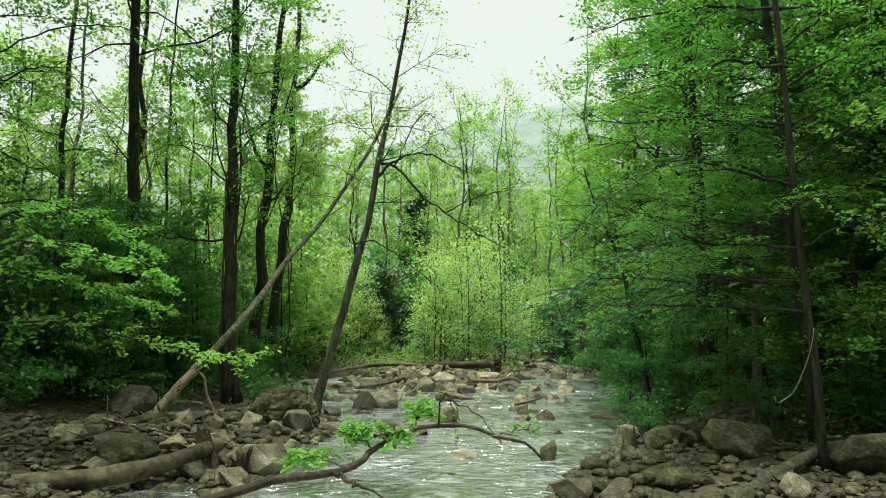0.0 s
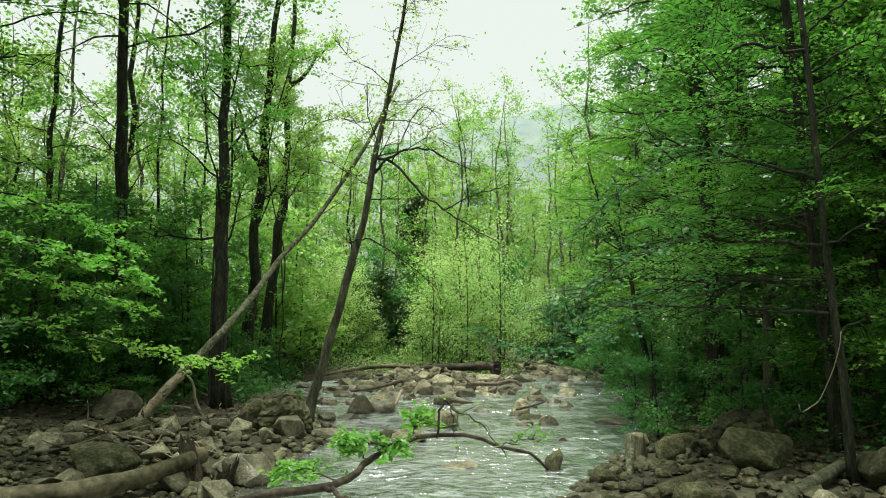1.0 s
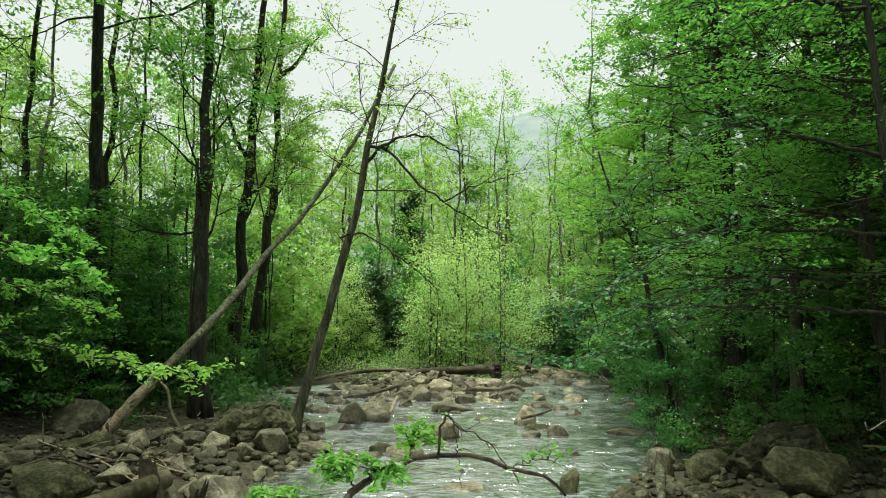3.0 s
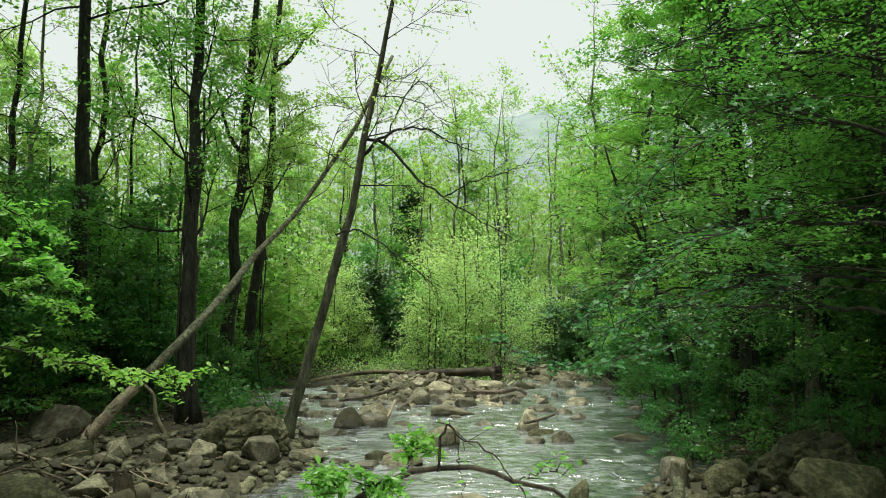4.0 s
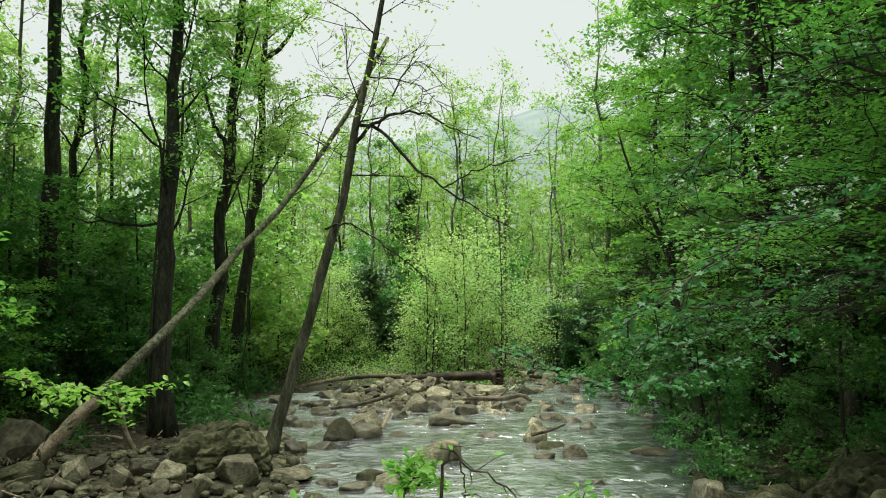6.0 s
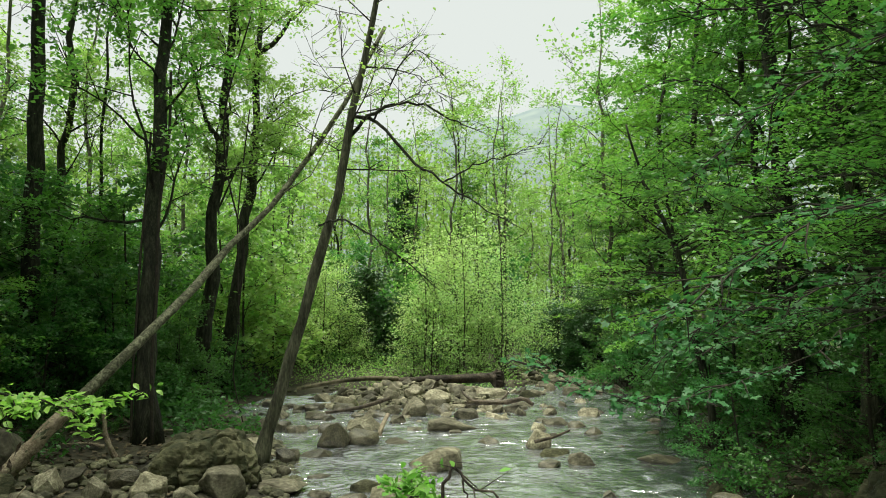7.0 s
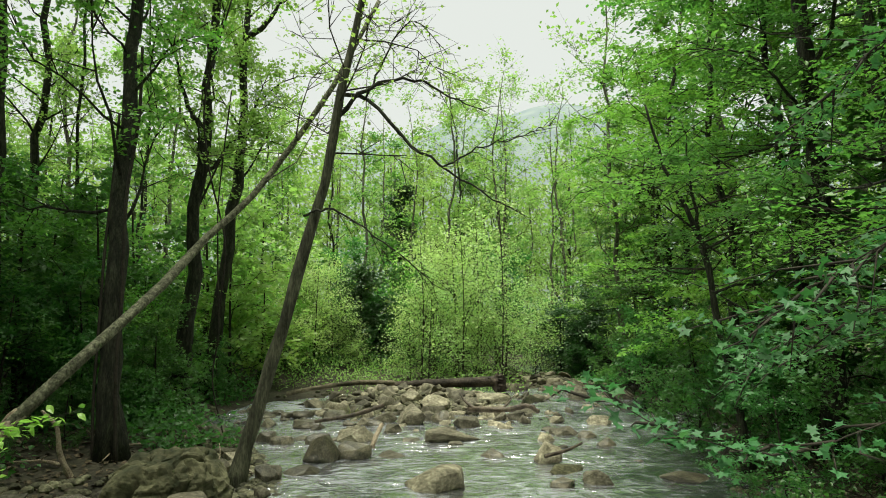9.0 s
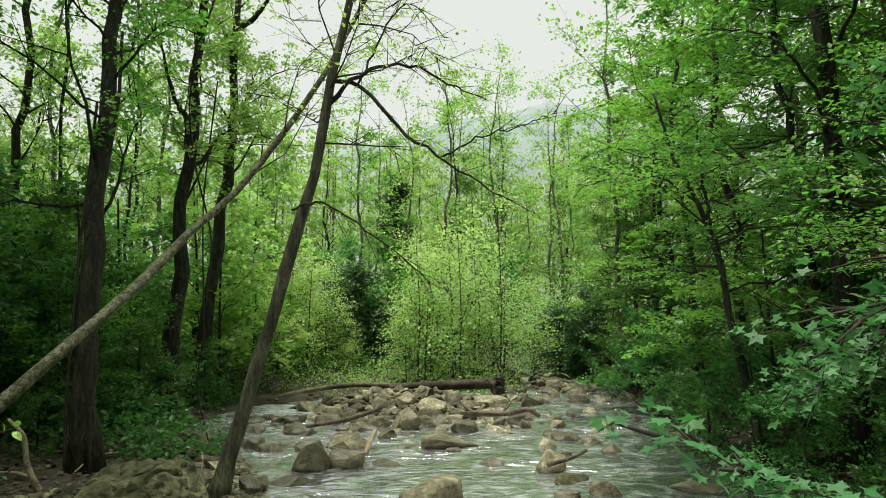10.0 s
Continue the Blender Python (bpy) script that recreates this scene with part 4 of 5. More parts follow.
r3 = random.Random(11)
n = 0
while n < 400:
    zone = r3.random()
    if zone < 0.5:
        x, y, s = r3.gauss(-0.3, 1.35), max(r3.gauss(16.7, 1.2), 14.4 + r3.random()), r3.uniform(0.18, 0.52)
    elif zone < 0.64:
        x, y, s = r3.gauss(3.1, 0.8), r3.uniform(18.5, 25), r3.uniform(0.25, 0.6)
    elif zone < 0.82:
        y = r3.uniform(6, 12)
        x, s = float(np.interp(y, SHORE_Y, SHORE_L)) - r3.random() ** 1.4 * (3.2 if y < 9.5 else 1.3) + 0.1, r3.uniform(0.14, 0.42)
    else:
        y = r3.uniform(5, 11)
        x, s = float(np.interp(y, SHORE_Y, SHORE_R)) + r3.random() ** 1.4 * 2.8 - 0.05, r3.uniform(0.16, 0.45)
    n += 1
    if any(abs(x - a) < 0.42 * (s + w) and abs(y - b) < 0.5 * (s + w) for a, b, w in set_stones):
        continue
    # right-bank rocks use the dark mossy meshes, partly to stand in for shade
    if zone < 0.64 and (y > 17.0 or s < 0.36):
        joined_stone(x, y, s, r3.uniform(-14, 14))
    else:
        rock(x, y, s, tip=r3.uniform(-14, 14), mossy=zone >= 0.82)
for _ in range(46):
    x, y, s = r3.gauss(-0.1, 1.25), 14.0 + 2.2 * r3.random() ** 0.7, r3.uniform(0.18, 0.4)
    if not any(abs(x - a) < 0.4 * (s + w) and abs(y - b) < 0.4 * (s + w) for a, b, w in set_stones):
        rock(x, y, s, tip=r3.uniform(-14, 14), label="tan stone at the edge of the gravel bar")
for _ in range(34):
    y = r3.uniform(12.2, 16.5)
    ob = rock(r3.gauss(-2.5, 0.75), y, r3.uniform(0.18, 0.42), tip=r3.uniform(-10, 10), label="low wet stone in the side channel")
    ob.data = WET[counter[0] % len(WET)]
for _ in range(16):
    rock(r3.uniform(1.6, 4.0), r3.uniform(12.5, 18), r3.uniform(0.16, 0.36), tip=r3.uniform(-10, 10))
for _ in range(70):
    joined_stone(r3.uniform(-1.8, 2.1), r3.gauss(18.6, 0.3), r3.uniform(0.2, 0.46), r3.uniform(-12, 12))
first = np.cumsum([0] + [len(v) for v, f in joined])[:-1]
tagged(new("stones", raw_mesh("stones", np.vstack([v for v, f in joined]), np.vstack([f + b for b, (v, f) in zip(first, joined)]), HEAP)), "heap of tan river stones on the gravel bar", "stones", kind="stuff")


def pebbles(name, label, count, seed, place, size, mat):
    """Small stones that nobody would count, joined: balls cut by a few planes, of eight shapes."""
    r = np.random.default_rng(seed)
    bm = bmesh.new()
    bmesh.ops.create_icosphere(bm, subdivisions=2, radius=1.0)
    ball = np.array([v.co for v in bm.verts])
    fv = np.array([[v.index for v in f.verts] for f in bm.faces])
    bm.free()
    shapes = []
    for _ in range(8):
        planes = unit(r.normal(size=(11, 3)))
        far_off = r.uniform(0.62, 1.0, 11)
        cut = np.min(np.where(ball @ planes.T > 0.05, far_off / np.maximum(ball @ planes.T, 0.05), 9.0), 1)
        shapes.append(ball * np.minimum(cut, 1.0)[:, None] * [0.5, 0.4, 0.3])
    xy = place(r, count)
    s = size * r.uniform(0.45, 1.5, (count, 1, 1))
    v = np.array(shapes)[r.integers(0, 8, count)] * s
    a = r.uniform(0, 6.28, count)
    c_, s_ = np.cos(a)[:, None], np.sin(a)[:, None]
    v = np.stack([v[..., 0] * c_ - v[..., 1] * s_, v[..., 0] * s_ + v[..., 1] * c_, v[..., 2]], -1)
    z = ground_height(xy[:, 0], xy[:, 1]) + 0.02
    v += np.stack([xy[:, 0], xy[:, 1], z], -1)[:, None]
    f = fv[None] + (np.arange(count) * len(ball))[:, None, None]
    return tagged(new(name, raw_mesh(name, v.reshape(-1, 3), f.reshape(-1, 3), mat, smooth=False)), label, "cobbles", kind="stuff")


def left_bank(r, n):
    y = r.uniform(-2, 13, n)
    wide = np.interp(y, [8, 9.6, 10.6, 13], [3.4, 3.2, 1.6, 0.7])
    return np.stack([np.interp(y, SHORE_Y, SHORE_L) + 0.2 - r.random(n) ** 1.5 * wide, y], -1)


def right_bank(r, n):
    y = r.uniform(-2, 12, n)
    return np.stack([np.interp(y, SHORE_Y, SHORE_R) - 0.2 + r.random(n) ** 1.5 * 3.2, y], -1)


def far_bar(r, n):
    return np.stack([r.normal(3.4, 0.8, n), r.normal(22, 1.8, n)], -1)


def rock_bar(r, n):
    return np.stack([r.normal(-0.4, 1.3, n), r.normal(17.0, 1.1, n)], -1)


pebbles("cobbles", "loose grey-brown cobbles on the bank", 2500, 1, left_bank, 0.13, COBBLE)
pebbles("cobbles", "loose cobbles, toned dark for the bank's shade", 1800, 2, right_bank, 0.13, COBBLE_SHADED)
pebbles("cobbles", "loose cobbles of the far gravel bar", 600, 4, far_bar, 0.17, COBBLE)
pebbles("cobbles", "loose cobbles of the gravel bar", 1100, 3, rock_bar, 0.15, COBBLE)


# ---- fallen wood ----
def log(name, label, pts, r0, r1, mat, sides=12, category="log", stubs=(), knob=0.12):
    ob = new(name)
    p = smooth_path(pts, 22)
    ob.location = p[0]
    p = p - p[0]
    part("stem", raw_mesh("stem", *tubes([(p, np.linspace(r0, r1, 22), sides)], knob), mat), ob)
    for u, d, ln, r in stubs:
        q, _ = at_along(p, u)
        w = wander(q, d, ln, 6, 0.18)
        part("branch", raw_mesh("branch", *tubes([(w, np.linspace(r, 0.005, 6), 6)], 0.1), mat), ob)
    return tagged(ob, label, category)


log("fallen_log", "smooth grey fallen log on the stony bank", [(-5.4, 5.5, 0.1), (-3.95, 5.8, 0.15), (-3.2, 6.0, 0.17), (-2.75, 6.45, 0.2), (-2.42, 7.0, 0.28)], 0.095, 0.085, LOG_BARK)
log("fallen_log", "long dark fallen log across the gravel bar", [(-1.2, 18.8, 0.28), (0.2, 18.95, 0.32), (1.55, 18.9, 0.36)], 0.075, 0.13, WOOD_DARK, stubs=[(0.97, (0.15, -0.2, 1), 0.26, 0.13), (0.98, (0.1, -0.3, -1), 0.34, 0.15), (0.98, (0.5, 0.6, 0.2), 0.3, 0.12), (0.99, (0.5, -0.7, 0.25), 0.25, 0.12), (0.96, (-0.2, -0.8, 0.4), 0.22, 0.1)], knob=0.2)
log("stump", "dark upturned root end of the long log", [(1.58, 18.88, 0.15), (1.6, 18.86, 0.34), (1.6, 18.88, 0.5)], 0.15, 0.1, WOOD_DARK, category="stump", knob=0.3, stubs=[(0.8, (0.5, -0.3, 0.6), 0.16, 0.04), (0.5, (0.9, 0.2, 0.1), 0.2, 0.05)])
log("fallen_log", "thin curved log lying behind the gravel bar", [(-3.3, 18.3, 0.16), (-2.6, 18.5, 0.27), (-1.7, 18.75, 0.36), (-0.9, 18.7, 0.34)], 0.05, 0.065, LOG_BARK)
log("driftwood", "pale driftwood branch lying on the stones", [(0.62, 15.3, 0.2), (0.95, 15.05, 0.22), (1.3, 14.95, 0.24), (1.62, 14.9, 0.3), (1.8, 14.85, 0.2)], 0.055, 0.035, WOOD_WET, stubs=[(0.1, (-0.6, 0.5, 0.55), 0.5, 0.04), (0.4, (0.3, 0.3, 0.4), 0.4, 0.03)], knob=0.25)
log("driftwood", "short pale stick wedged between stones", [(-0.86, 12.45, 0.08), (-0.82, 12.6, 0.2), (-0.76, 12.8, 0.32)], 0.035, 0.03, WOOD_PALE)
log("driftwood", "dark stick across wet stones", [(-1.95, 14.3, 0.14), (-1.4, 14.6, 0.19), (-0.9, 15.0, 0.3)], 0.03, 0.04, WOOD_WET)
log("driftwood", "dark stick lying on wet stones", [(1.3, 11.6, 0.12), (1.6, 11.75, 0.16), (1.85, 12.0, 0.2)], 0.025, 0.015, WOOD_WET)
log("driftwood", "pale branch leaning on bank cobbles", [(1.7, 6.3, 0.1), (1.78, 6.6, 0.22), (1.92, 7.0, 0.36)], 0.03, 0.045, BARK_GREY)
log("fallen_log", "short weathered log on shaded cobbles", [(2.45, 5.3, 0.22), (3.0, 5.75, 0.3), (3.6, 6.15, 0.4), (3.9, 6.3, 0.42)], 0.06, 0.05, BARK_BROWN)


def broken_stump(x, y, radius, height, tilt, seed, label, mat):
    """A rotten stump: fluted sides, and a torn top of splinters of uneven length round a hollow."""
    r = np.random.default_rng(seed)
    k, rows = 22, 9
    a = np.linspace(0, 2 * np.pi, k, endpoint=False)
    flute = 1 + 0.13 * np.sin(5 * a + r.uniform(0, 6)) + 0.08 * r.normal(size=k)
    torn = height * (0.62 + 0.38 * np.clip(np.cos(a - r.uniform(0, 6)), -0.6, 1) + 0.16 * r.normal(size=k))
    rings = []
    for i in range(rows):
        u = i / (rows - 1)
        rad = radius * flute * (1.35 - 0.55 * u ** 0.6) * (1 + 0.05 * r.normal(size=k))
        z = u * torn
        rings.append(np.stack([rad * np.cos(a) + tilt[0] * z, rad * np.sin(a) + tilt[1] * z, z], -1))
    top = rings[-1]
    rings.append(np.stack([0.55 * (top[:, 0] - tilt[0] * top[:, 2]) + tilt[0] * top[:, 2], 0.55 * (top[:, 1] - tilt[1] * top[:, 2]) + tilt[1] * top[:, 2], top[:, 2] * 0.7], -1))
    rings.append(np.tile(np.array([tilt[0], tilt[1], 1.0]) * height * 0.3, (k, 1)))
    n = len(rings)
    i, j = np.meshgrid(np.arange(n - 1), np.arange(k), indexing="ij")
    f = np.stack([i * k + j, i * k + (j + 1) % k, (i + 1) * k + (j + 1) % k, (i + 1) * k + j], -1).reshape(-1, 4)
    ob = new("stump", raw_mesh("stump", np.vstack(rings), f, mat, smooth=False))
    ob.location = (x, y, g(x, y) - 0.03)
    tagged(ob, label, "stump")


broken_stump(-2.42, 6.78, 0.1, 0.5, (-0.25, 0.1), 3, "torn rotten stump among bank stones", WOOD_WET)
broken_stump(-2.2, 6.84, 0.08, 0.34, (0.35, 0.1), 4, "short jagged stump leaning among bank stones", WOOD_DARK)
broken_stump(-4.0, 8.9, 0.1, 0.4, (0.1, 0.05), 5, "rotten upright post under the leaning trunk", WOOD_WET)
ob = rock(-2.0, 7.1, 0.62, turn=-12, label="dark angular block at the water's edge")
ob.data = WET[3]
crack = smooth_path([(-3.98, 8.88, 0.32), (-3.72, 9.05, 0.68), (-3.5, 9.2, 0.98)], 12) - np.array(lean.location)
part("splintered_foot", raw_mesh("splintered_foot", *tubes([(crack, np.linspace(0.076, 0.062, 12), 12)], 0.3), WOOD_PALE), lean, "pale cracked bare wood")
log("driftwood", "pale crooked branch by the tree foot", [(-3.98, 10.3, 0.85), (-3.84, 10.33, 0.68), (-3.8, 10.35, 0.42), (-3.68, 10.4, 0.12)], 0.014, 0.032, WOOD_PALE)


def star_leaf(seed, lobes=5):
    """A lobed leaf on a short stalk, a hand wide at size 1, gently folded."""
    r = np.random.default_rng(seed)
    if lobes == 3:
        v = [(0, -0.75, 0), (0, 0, 0.02), (-0.2, -0.35, 0.06), (-0.26, 0.05, 0.08), (-0.14, 0.42, 0.0), (0.03, 0.72, -0.1), (0.17, 0.4, 0.0), (0.27, 0.0, 0.08), (0.18, -0.4, 0.06)]
        v = np.array(v) * [r.uniform(1.1, 1.5), 1, r.uniform(0.5, 1.6)]
        return v, np.array([(1, i + 1, i) for i in range(2, 8)] + [(1, 2, 8), (0, 8, 2)])
    v = [(0, 0, 0)]
    n = lobes * 2 - 1
    for i in range(n):
        a = -2.2 + 4.4 * i / (n - 1)
        d = (0.62 - 0.07 * abs(i - n // 2) / 2 + r.normal() * 0.03) if i % 2 == 0 else 0.3
        v.append((d * math.sin(a), 0.1 + d * math.cos(a), 0.1 * abs(math.sin(a)) * d - 0.12 * d * d + r.normal() * 0.015))
    f = [(0, i + 2, i + 1) for i in range(n - 1)]
    v += [(-0.015, -0.5, 0.03), (0.015, -0.5, 0.03)]
    f.append((0, n + 1, n + 2))
    return np.array(v), np.array(f)


def bough(parent, points, r0, bark, n_twigs, per, size, mat, seed, single=0, lobed=True, part_name="limb", reach=0.45):
    """A leafy bough under a tree: its line in world metres, side twigs, and leaves, some of them pieces of their own."""
    r = np.random.default_rng(seed)
    foot = np.array(parent.location)
    line = smooth_path(np.asarray(points, float) - foot, 20)
    line[2:-1] += r.normal(size=(17, 3)) * 0.012
    limb = part(part_name, raw_mesh("limb", *tubes([(line, np.linspace(r0, min(0.004, 0.45 * r0), 20), 7)], 0.08), bark), parent)
    twigs, spots = [], []
    for i in range(n_twigs):
        u = 0.25 + 0.75 * (i + r.random()) / n_twigs
        p, d = at_along(line, min(u, 0.999))
        side = unit(np.cross(d, [0, 0, 1])) * (1 if i % 2 else -1)
        t = unit(d * 0.6 + side * r.uniform(0.4, 1.1) + [0, 0, r.normal() * 0.25])
        ln = reach * r.uniform(0.5, 1.2) * (1.15 - 0.5 * u)
        w = np.array([p, p + t * ln * 0.5 + r.normal(size=3) * 0.02, p + t * ln + [0, 0, -0.06 * ln]])
        twigs.append((w, [0.005, 0.003, 0.0015], 4))
        for _ in range(per):
            q, _ = at_along(w, r.uniform(0.1, 1.0))
            spots.append((q + r.normal(size=3) * size * [0.6, 0.6, 0.35], t))
    tagged(part("twigwork", raw_mesh("twigwork", *tubes(twigs), bark), limb), kind="stuff")
    shapes = [star_leaf(seed + k, 5 if lobed else 3) for k in range(3)]
    meshes = [raw_mesh("leaf", v, f, mat, smooth=False) for v, f in shapes]
    vs, fs, base = [], [], 0
    step = max(1, len(spots) // single) if single else 0
    for k, (q, t) in enumerate(spots):
        z = unit(np.array([0, 0, 1.0]) + r.normal(size=3) * 0.45)
        y = unit(np.cross(z, np.cross(t + r.normal(size=3) * 0.8 - [0, 0, 0.35], z)))
        m = np.stack([np.cross(y, z), y, z], -1) * size * r.uniform(0.6, 1.15)
        if step and k % step == 0:
            ob = part("leaf", meshes[k % 3], limb)
            ob.matrix_basis = Matrix([[*m[0], q[0]], [*m[1], q[1]], [*m[2], q[2]], [0, 0, 0, 1]])
        else:
            v, f = shapes[k % 3]
            vs.append(v @ m.T + q)
            fs.append(f + base)
            base += len(v)
    if vs:
        tagged(part("foliage", raw_mesh("foliage", np.vstack(vs), np.vstack(fs), mat, smooth=False), limb), kind="stuff")
    return limb


# the near bough with star-shaped leaves, over the water
for k, (pts, tw, single) in enumerate((([(3.3, 5.95, 2.6), (2.2, 5.7, 2.35), (1.6, 5.55, 2.15), (1.15, 5.6, 1.9), (0.9, 5.75, 1.68)], 36, 120),
                                       ([(3.4, 5.95, 2.0), (2.4, 5.9, 1.98), (1.8, 5.95, 1.87), (1.35, 6.1, 1.7), (1.08, 6.2, 1.5)], 30, 80),
                                       ([(3.35, 5.95, 3.2), (2.3, 5.6, 3.1), (1.6, 5.7, 2.8), (1.25, 6.0, 2.45)], 30, 60),
                                       ([(3.42, 5.95, 1.75), (2.7, 6.1, 1.9), (2.2, 6.3, 1.82), (1.8, 6.6, 1.65), (1.5, 6.9, 1.48)], 24, 50),
                                       ([(2.4, 5.9, 1.9), (1.7, 5.6, 1.66), (1.0, 5.4, 1.44), (0.6, 5.3, 1.42), (0.24, 5.2, 1.54)], 24, 40))):
    bough(star_tree, pts, 0.0045 if k < 4 else 0.003, TWIG, tw, 14 if k < 4 else 11, 0.047 if k < 4 else 0.042, LEAF_STAR, 71 + 9 * k, single, reach=0.45 if k < 4 else 0.16)
# long dark arching branches through the shaded leaves
r5 = random.Random(29)
for k in range(11):
    src, x0, y0 = ((star_tree, 3.38, 5.95), (second, 3.88, 7.0))[k % 2]
    z0, out, up = 1.7 + 0.3 * k, r5.uniform(1.3, 2.0), r5.uniform(-0.25, 0.75)
    side = r5.uniform(-0.5, 0.9) if k % 3 else r5.uniform(0.6, 1.6)
    bough(src, [(x0, y0, z0), (x0 - 0.35 * out, y0 + 0.3 * side, z0 + 0.3 * up + r5.uniform(0, 0.15)), (x0 - 0.7 * out, y0 + 0.7 * side, z0 + 0.55 * up + r5.uniform(-0.1, 0.15)), (x0 - out, y0 + side, z0 + up)],
          0.02, BARK_DARK, 13, 3, 0.05, LEAF_COOL, 150 + k, 0, False, reach=0.7)
# flat leafy sprays round the two riverside trunks
for k in range(18):
    src, x0, y0 = ((star_tree, 3.38, 5.95), (second, 3.88, 7.0))[k % 2]
    z0, way, out = 1.5 + 0.2 * k, radians(r5.uniform(-75, 60)), r5.uniform(0.8, 1.4)
    ex, ey = out * math.cos(way), out * math.sin(way)
    bough(src, [(x0, y0, z0), (x0 + 0.4 * ex, y0 + 0.4 * ey, z0 + 0.16), (x0 + 0.75 * ex, y0 + 0.75 * ey, z0 + 0.2), (x0 + ex, y0 + ey, z0 + 0.1)],
          0.012, BARK_DARK, 16, 22, 0.045, LEAF_MID, 250 + k, 0, False, reach=0.6)
bough(forked, [(3.22, 11.2, 2.5), (3.12, 11.2, 3.0), (3.07, 11.2, 3.55), (3.0, 11.2, 4.2)], 0.03, BARK_DARK, 12, 8, 0.06, LEAF_MID, 175, 0, False, reach=0.7)
bough(forked, [(3.0, 11.2, 3.1), (2.6, 11.1, 3.35), (2.1, 11.1, 3.4), (1.6, 11.0, 3.2)], 0.016, BARK_DARK, 12, 8, 0.06, LEAF_MID, 176, 0, False, reach=0.6)
# long arching limbs of the shading tree, over the water
for k, pts in enumerate(([(4.5, 11.1, 3.0), (3.9, 10.4, 3.15), (3.2, 9.8, 3.25), (2.4, 9.5, 3.1)], [(4.5, 11.1, 3.9), (3.8, 10.2, 4.1), (3.0, 9.6, 4.35), (2.3, 9.4, 4.3)], [(4.5, 11.1, 4.6), (4.1, 9.9, 4.9), (3.5, 9.0, 5.1), (2.9, 8.4, 5.0)], [(4.5, 11.1, 2.2), (4.1, 10.2, 2.5), (3.5, 9.5, 2.55), (2.9, 9.0, 2.3)])):
    bough(arching, pts, 0.026, BARK_DARK, 18, 9, 0.055, LEAF_MID, 180 + k, 0, False, reach=0.9)
# crooked thick side limbs
bough(crooked, [(-4.4, 18, 8.4), (-3.95, 18, 8.75), (-3.7, 18, 9.2), (-3.4, 17.9, 9.4), (-3.05, 17.9, 9.9)], 0.075, BARK_DARK, 10, 6, 0.1, LEAF_SPRING, 171, 0, False, reach=1.0)
bough(slender, [(-4.55, 15.7, 4.6), (-4.2, 15.6, 4.7), (-3.9, 15.5, 5.1), (-3.5, 15.4, 5.3)], 0.05, BARK_DARK, 10, 6, 0.1, LEAF_SPRING, 172, 0, False, reach=0.9)
bough(slender, [(-4.45, 15.6, 5.4), (-4.8, 15.6, 6.0), (-5.0, 15.5, 6.8), (-5.4, 15.4, 7.8)], 0.06, BARK_DARK, 10, 6, 0.1, LEAF_SPRING, 173, 0, False, reach=0.9)
# long bare arching limbs of the slim tree
for pts, r0, k in (([(-1.18, 10.95, 4.4), (-0.85, 10.8, 4.3), (-0.35, 10.7, 3.75), (0.05, 10.6, 3.45), (0.5, 10.6, 3.15), (0.95, 10.6, 2.9)], 0.028, 1),
                   ([(-1.25, 10.95, 4.05), (-0.85, 10.8, 4.4), (-0.35, 10.8, 4.55), (0.15, 10.8, 4.32), (0.55, 10.8, 4.15)], 0.03, 2),
                   ([(-1.55, 10.95, 2.95), (-1.15, 10.6, 2.95), (-0.55, 10.5, 2.55), (0.0, 10.5, 2.1)], 0.016, 3),
                   ([(0.05, 10.6, 3.45), (0.45, 10.7, 3.7), (0.95, 10.7, 3.85), (1.3, 10.7, 4.0)], 0.012, 4),
                   ([(-0.85, 10.8, 4.3), (-0.6, 10.9, 4.9), (-0.3, 10.9, 5.3), (0.1, 10.9, 4.9)], 0.014, 5)):
    bough(slim, pts, r0, BARK_DARK, 16, 1, 0.05, LEAF_SPRING, 80 + k, 0, False, reach=0.6)

# saplings at the edge of the view, with bright sprays that reach in
near_left = tree("sapling", "leafy sapling with bright green drooping sprays", [(-5.0, 6.0, g(-5.0, 6.0)), (-4.8, 6.0, 1.4), (-4.9, 6.1, 3.0)], 0.04, 0.015, BARK_DARK, LEAF_MID, 8, (0.3, 0.98), (1.1, 0.8), 0.4, 4, 3, 9, 0.08, category="sapling")
for k, (pts, tw, single) in enumerate((([(-4.83, 6.0, 1.5), (-3.9, 6.2, 1.6), (-3.1, 6.5, 1.4), (-2.5, 6.6, 1.28), (-1.95, 6.6, 1.2)], 24, 80),
                                       ([(-4.85, 6.0, 2.2), (-3.8, 5.9, 2.35), (-3.1, 6.0, 2.15), (-2.6, 6.0, 1.95)], 22, 60),
                                       ([(-4.85, 6.0, 2.6), (-4.1, 6.2, 2.8), (-3.5, 6.4, 2.6), (-3.0, 6.5, 2.3)], 22, 0),
                                       ([(-4.83, 6.0, 1.8), (-4.2, 6.5, 2.1), (-3.7, 6.9, 1.95), (-3.2, 7.2, 1.75)], 20, 0))):
    bough(near_left, pts, 0.013, BARK_DARK, tw, 30, 0.047, LEAF_BRIGHT, 91 + k, single, False, reach=0.5)
near_top = tree("sapling", "slender tree with hanging feathery leaves", [(-6.5, 8.4, g(-6.5, 8.4)), (-6.45, 8.4, 3), (-6.5, 8.4, 6.5)], 0.07, 0.03, BARK_DARK, LEAF_SUNNY, 10, (0.45, 0.98), (1.6, 1.0), 0.4, 5, 4, 9, 0.055, category="tree")
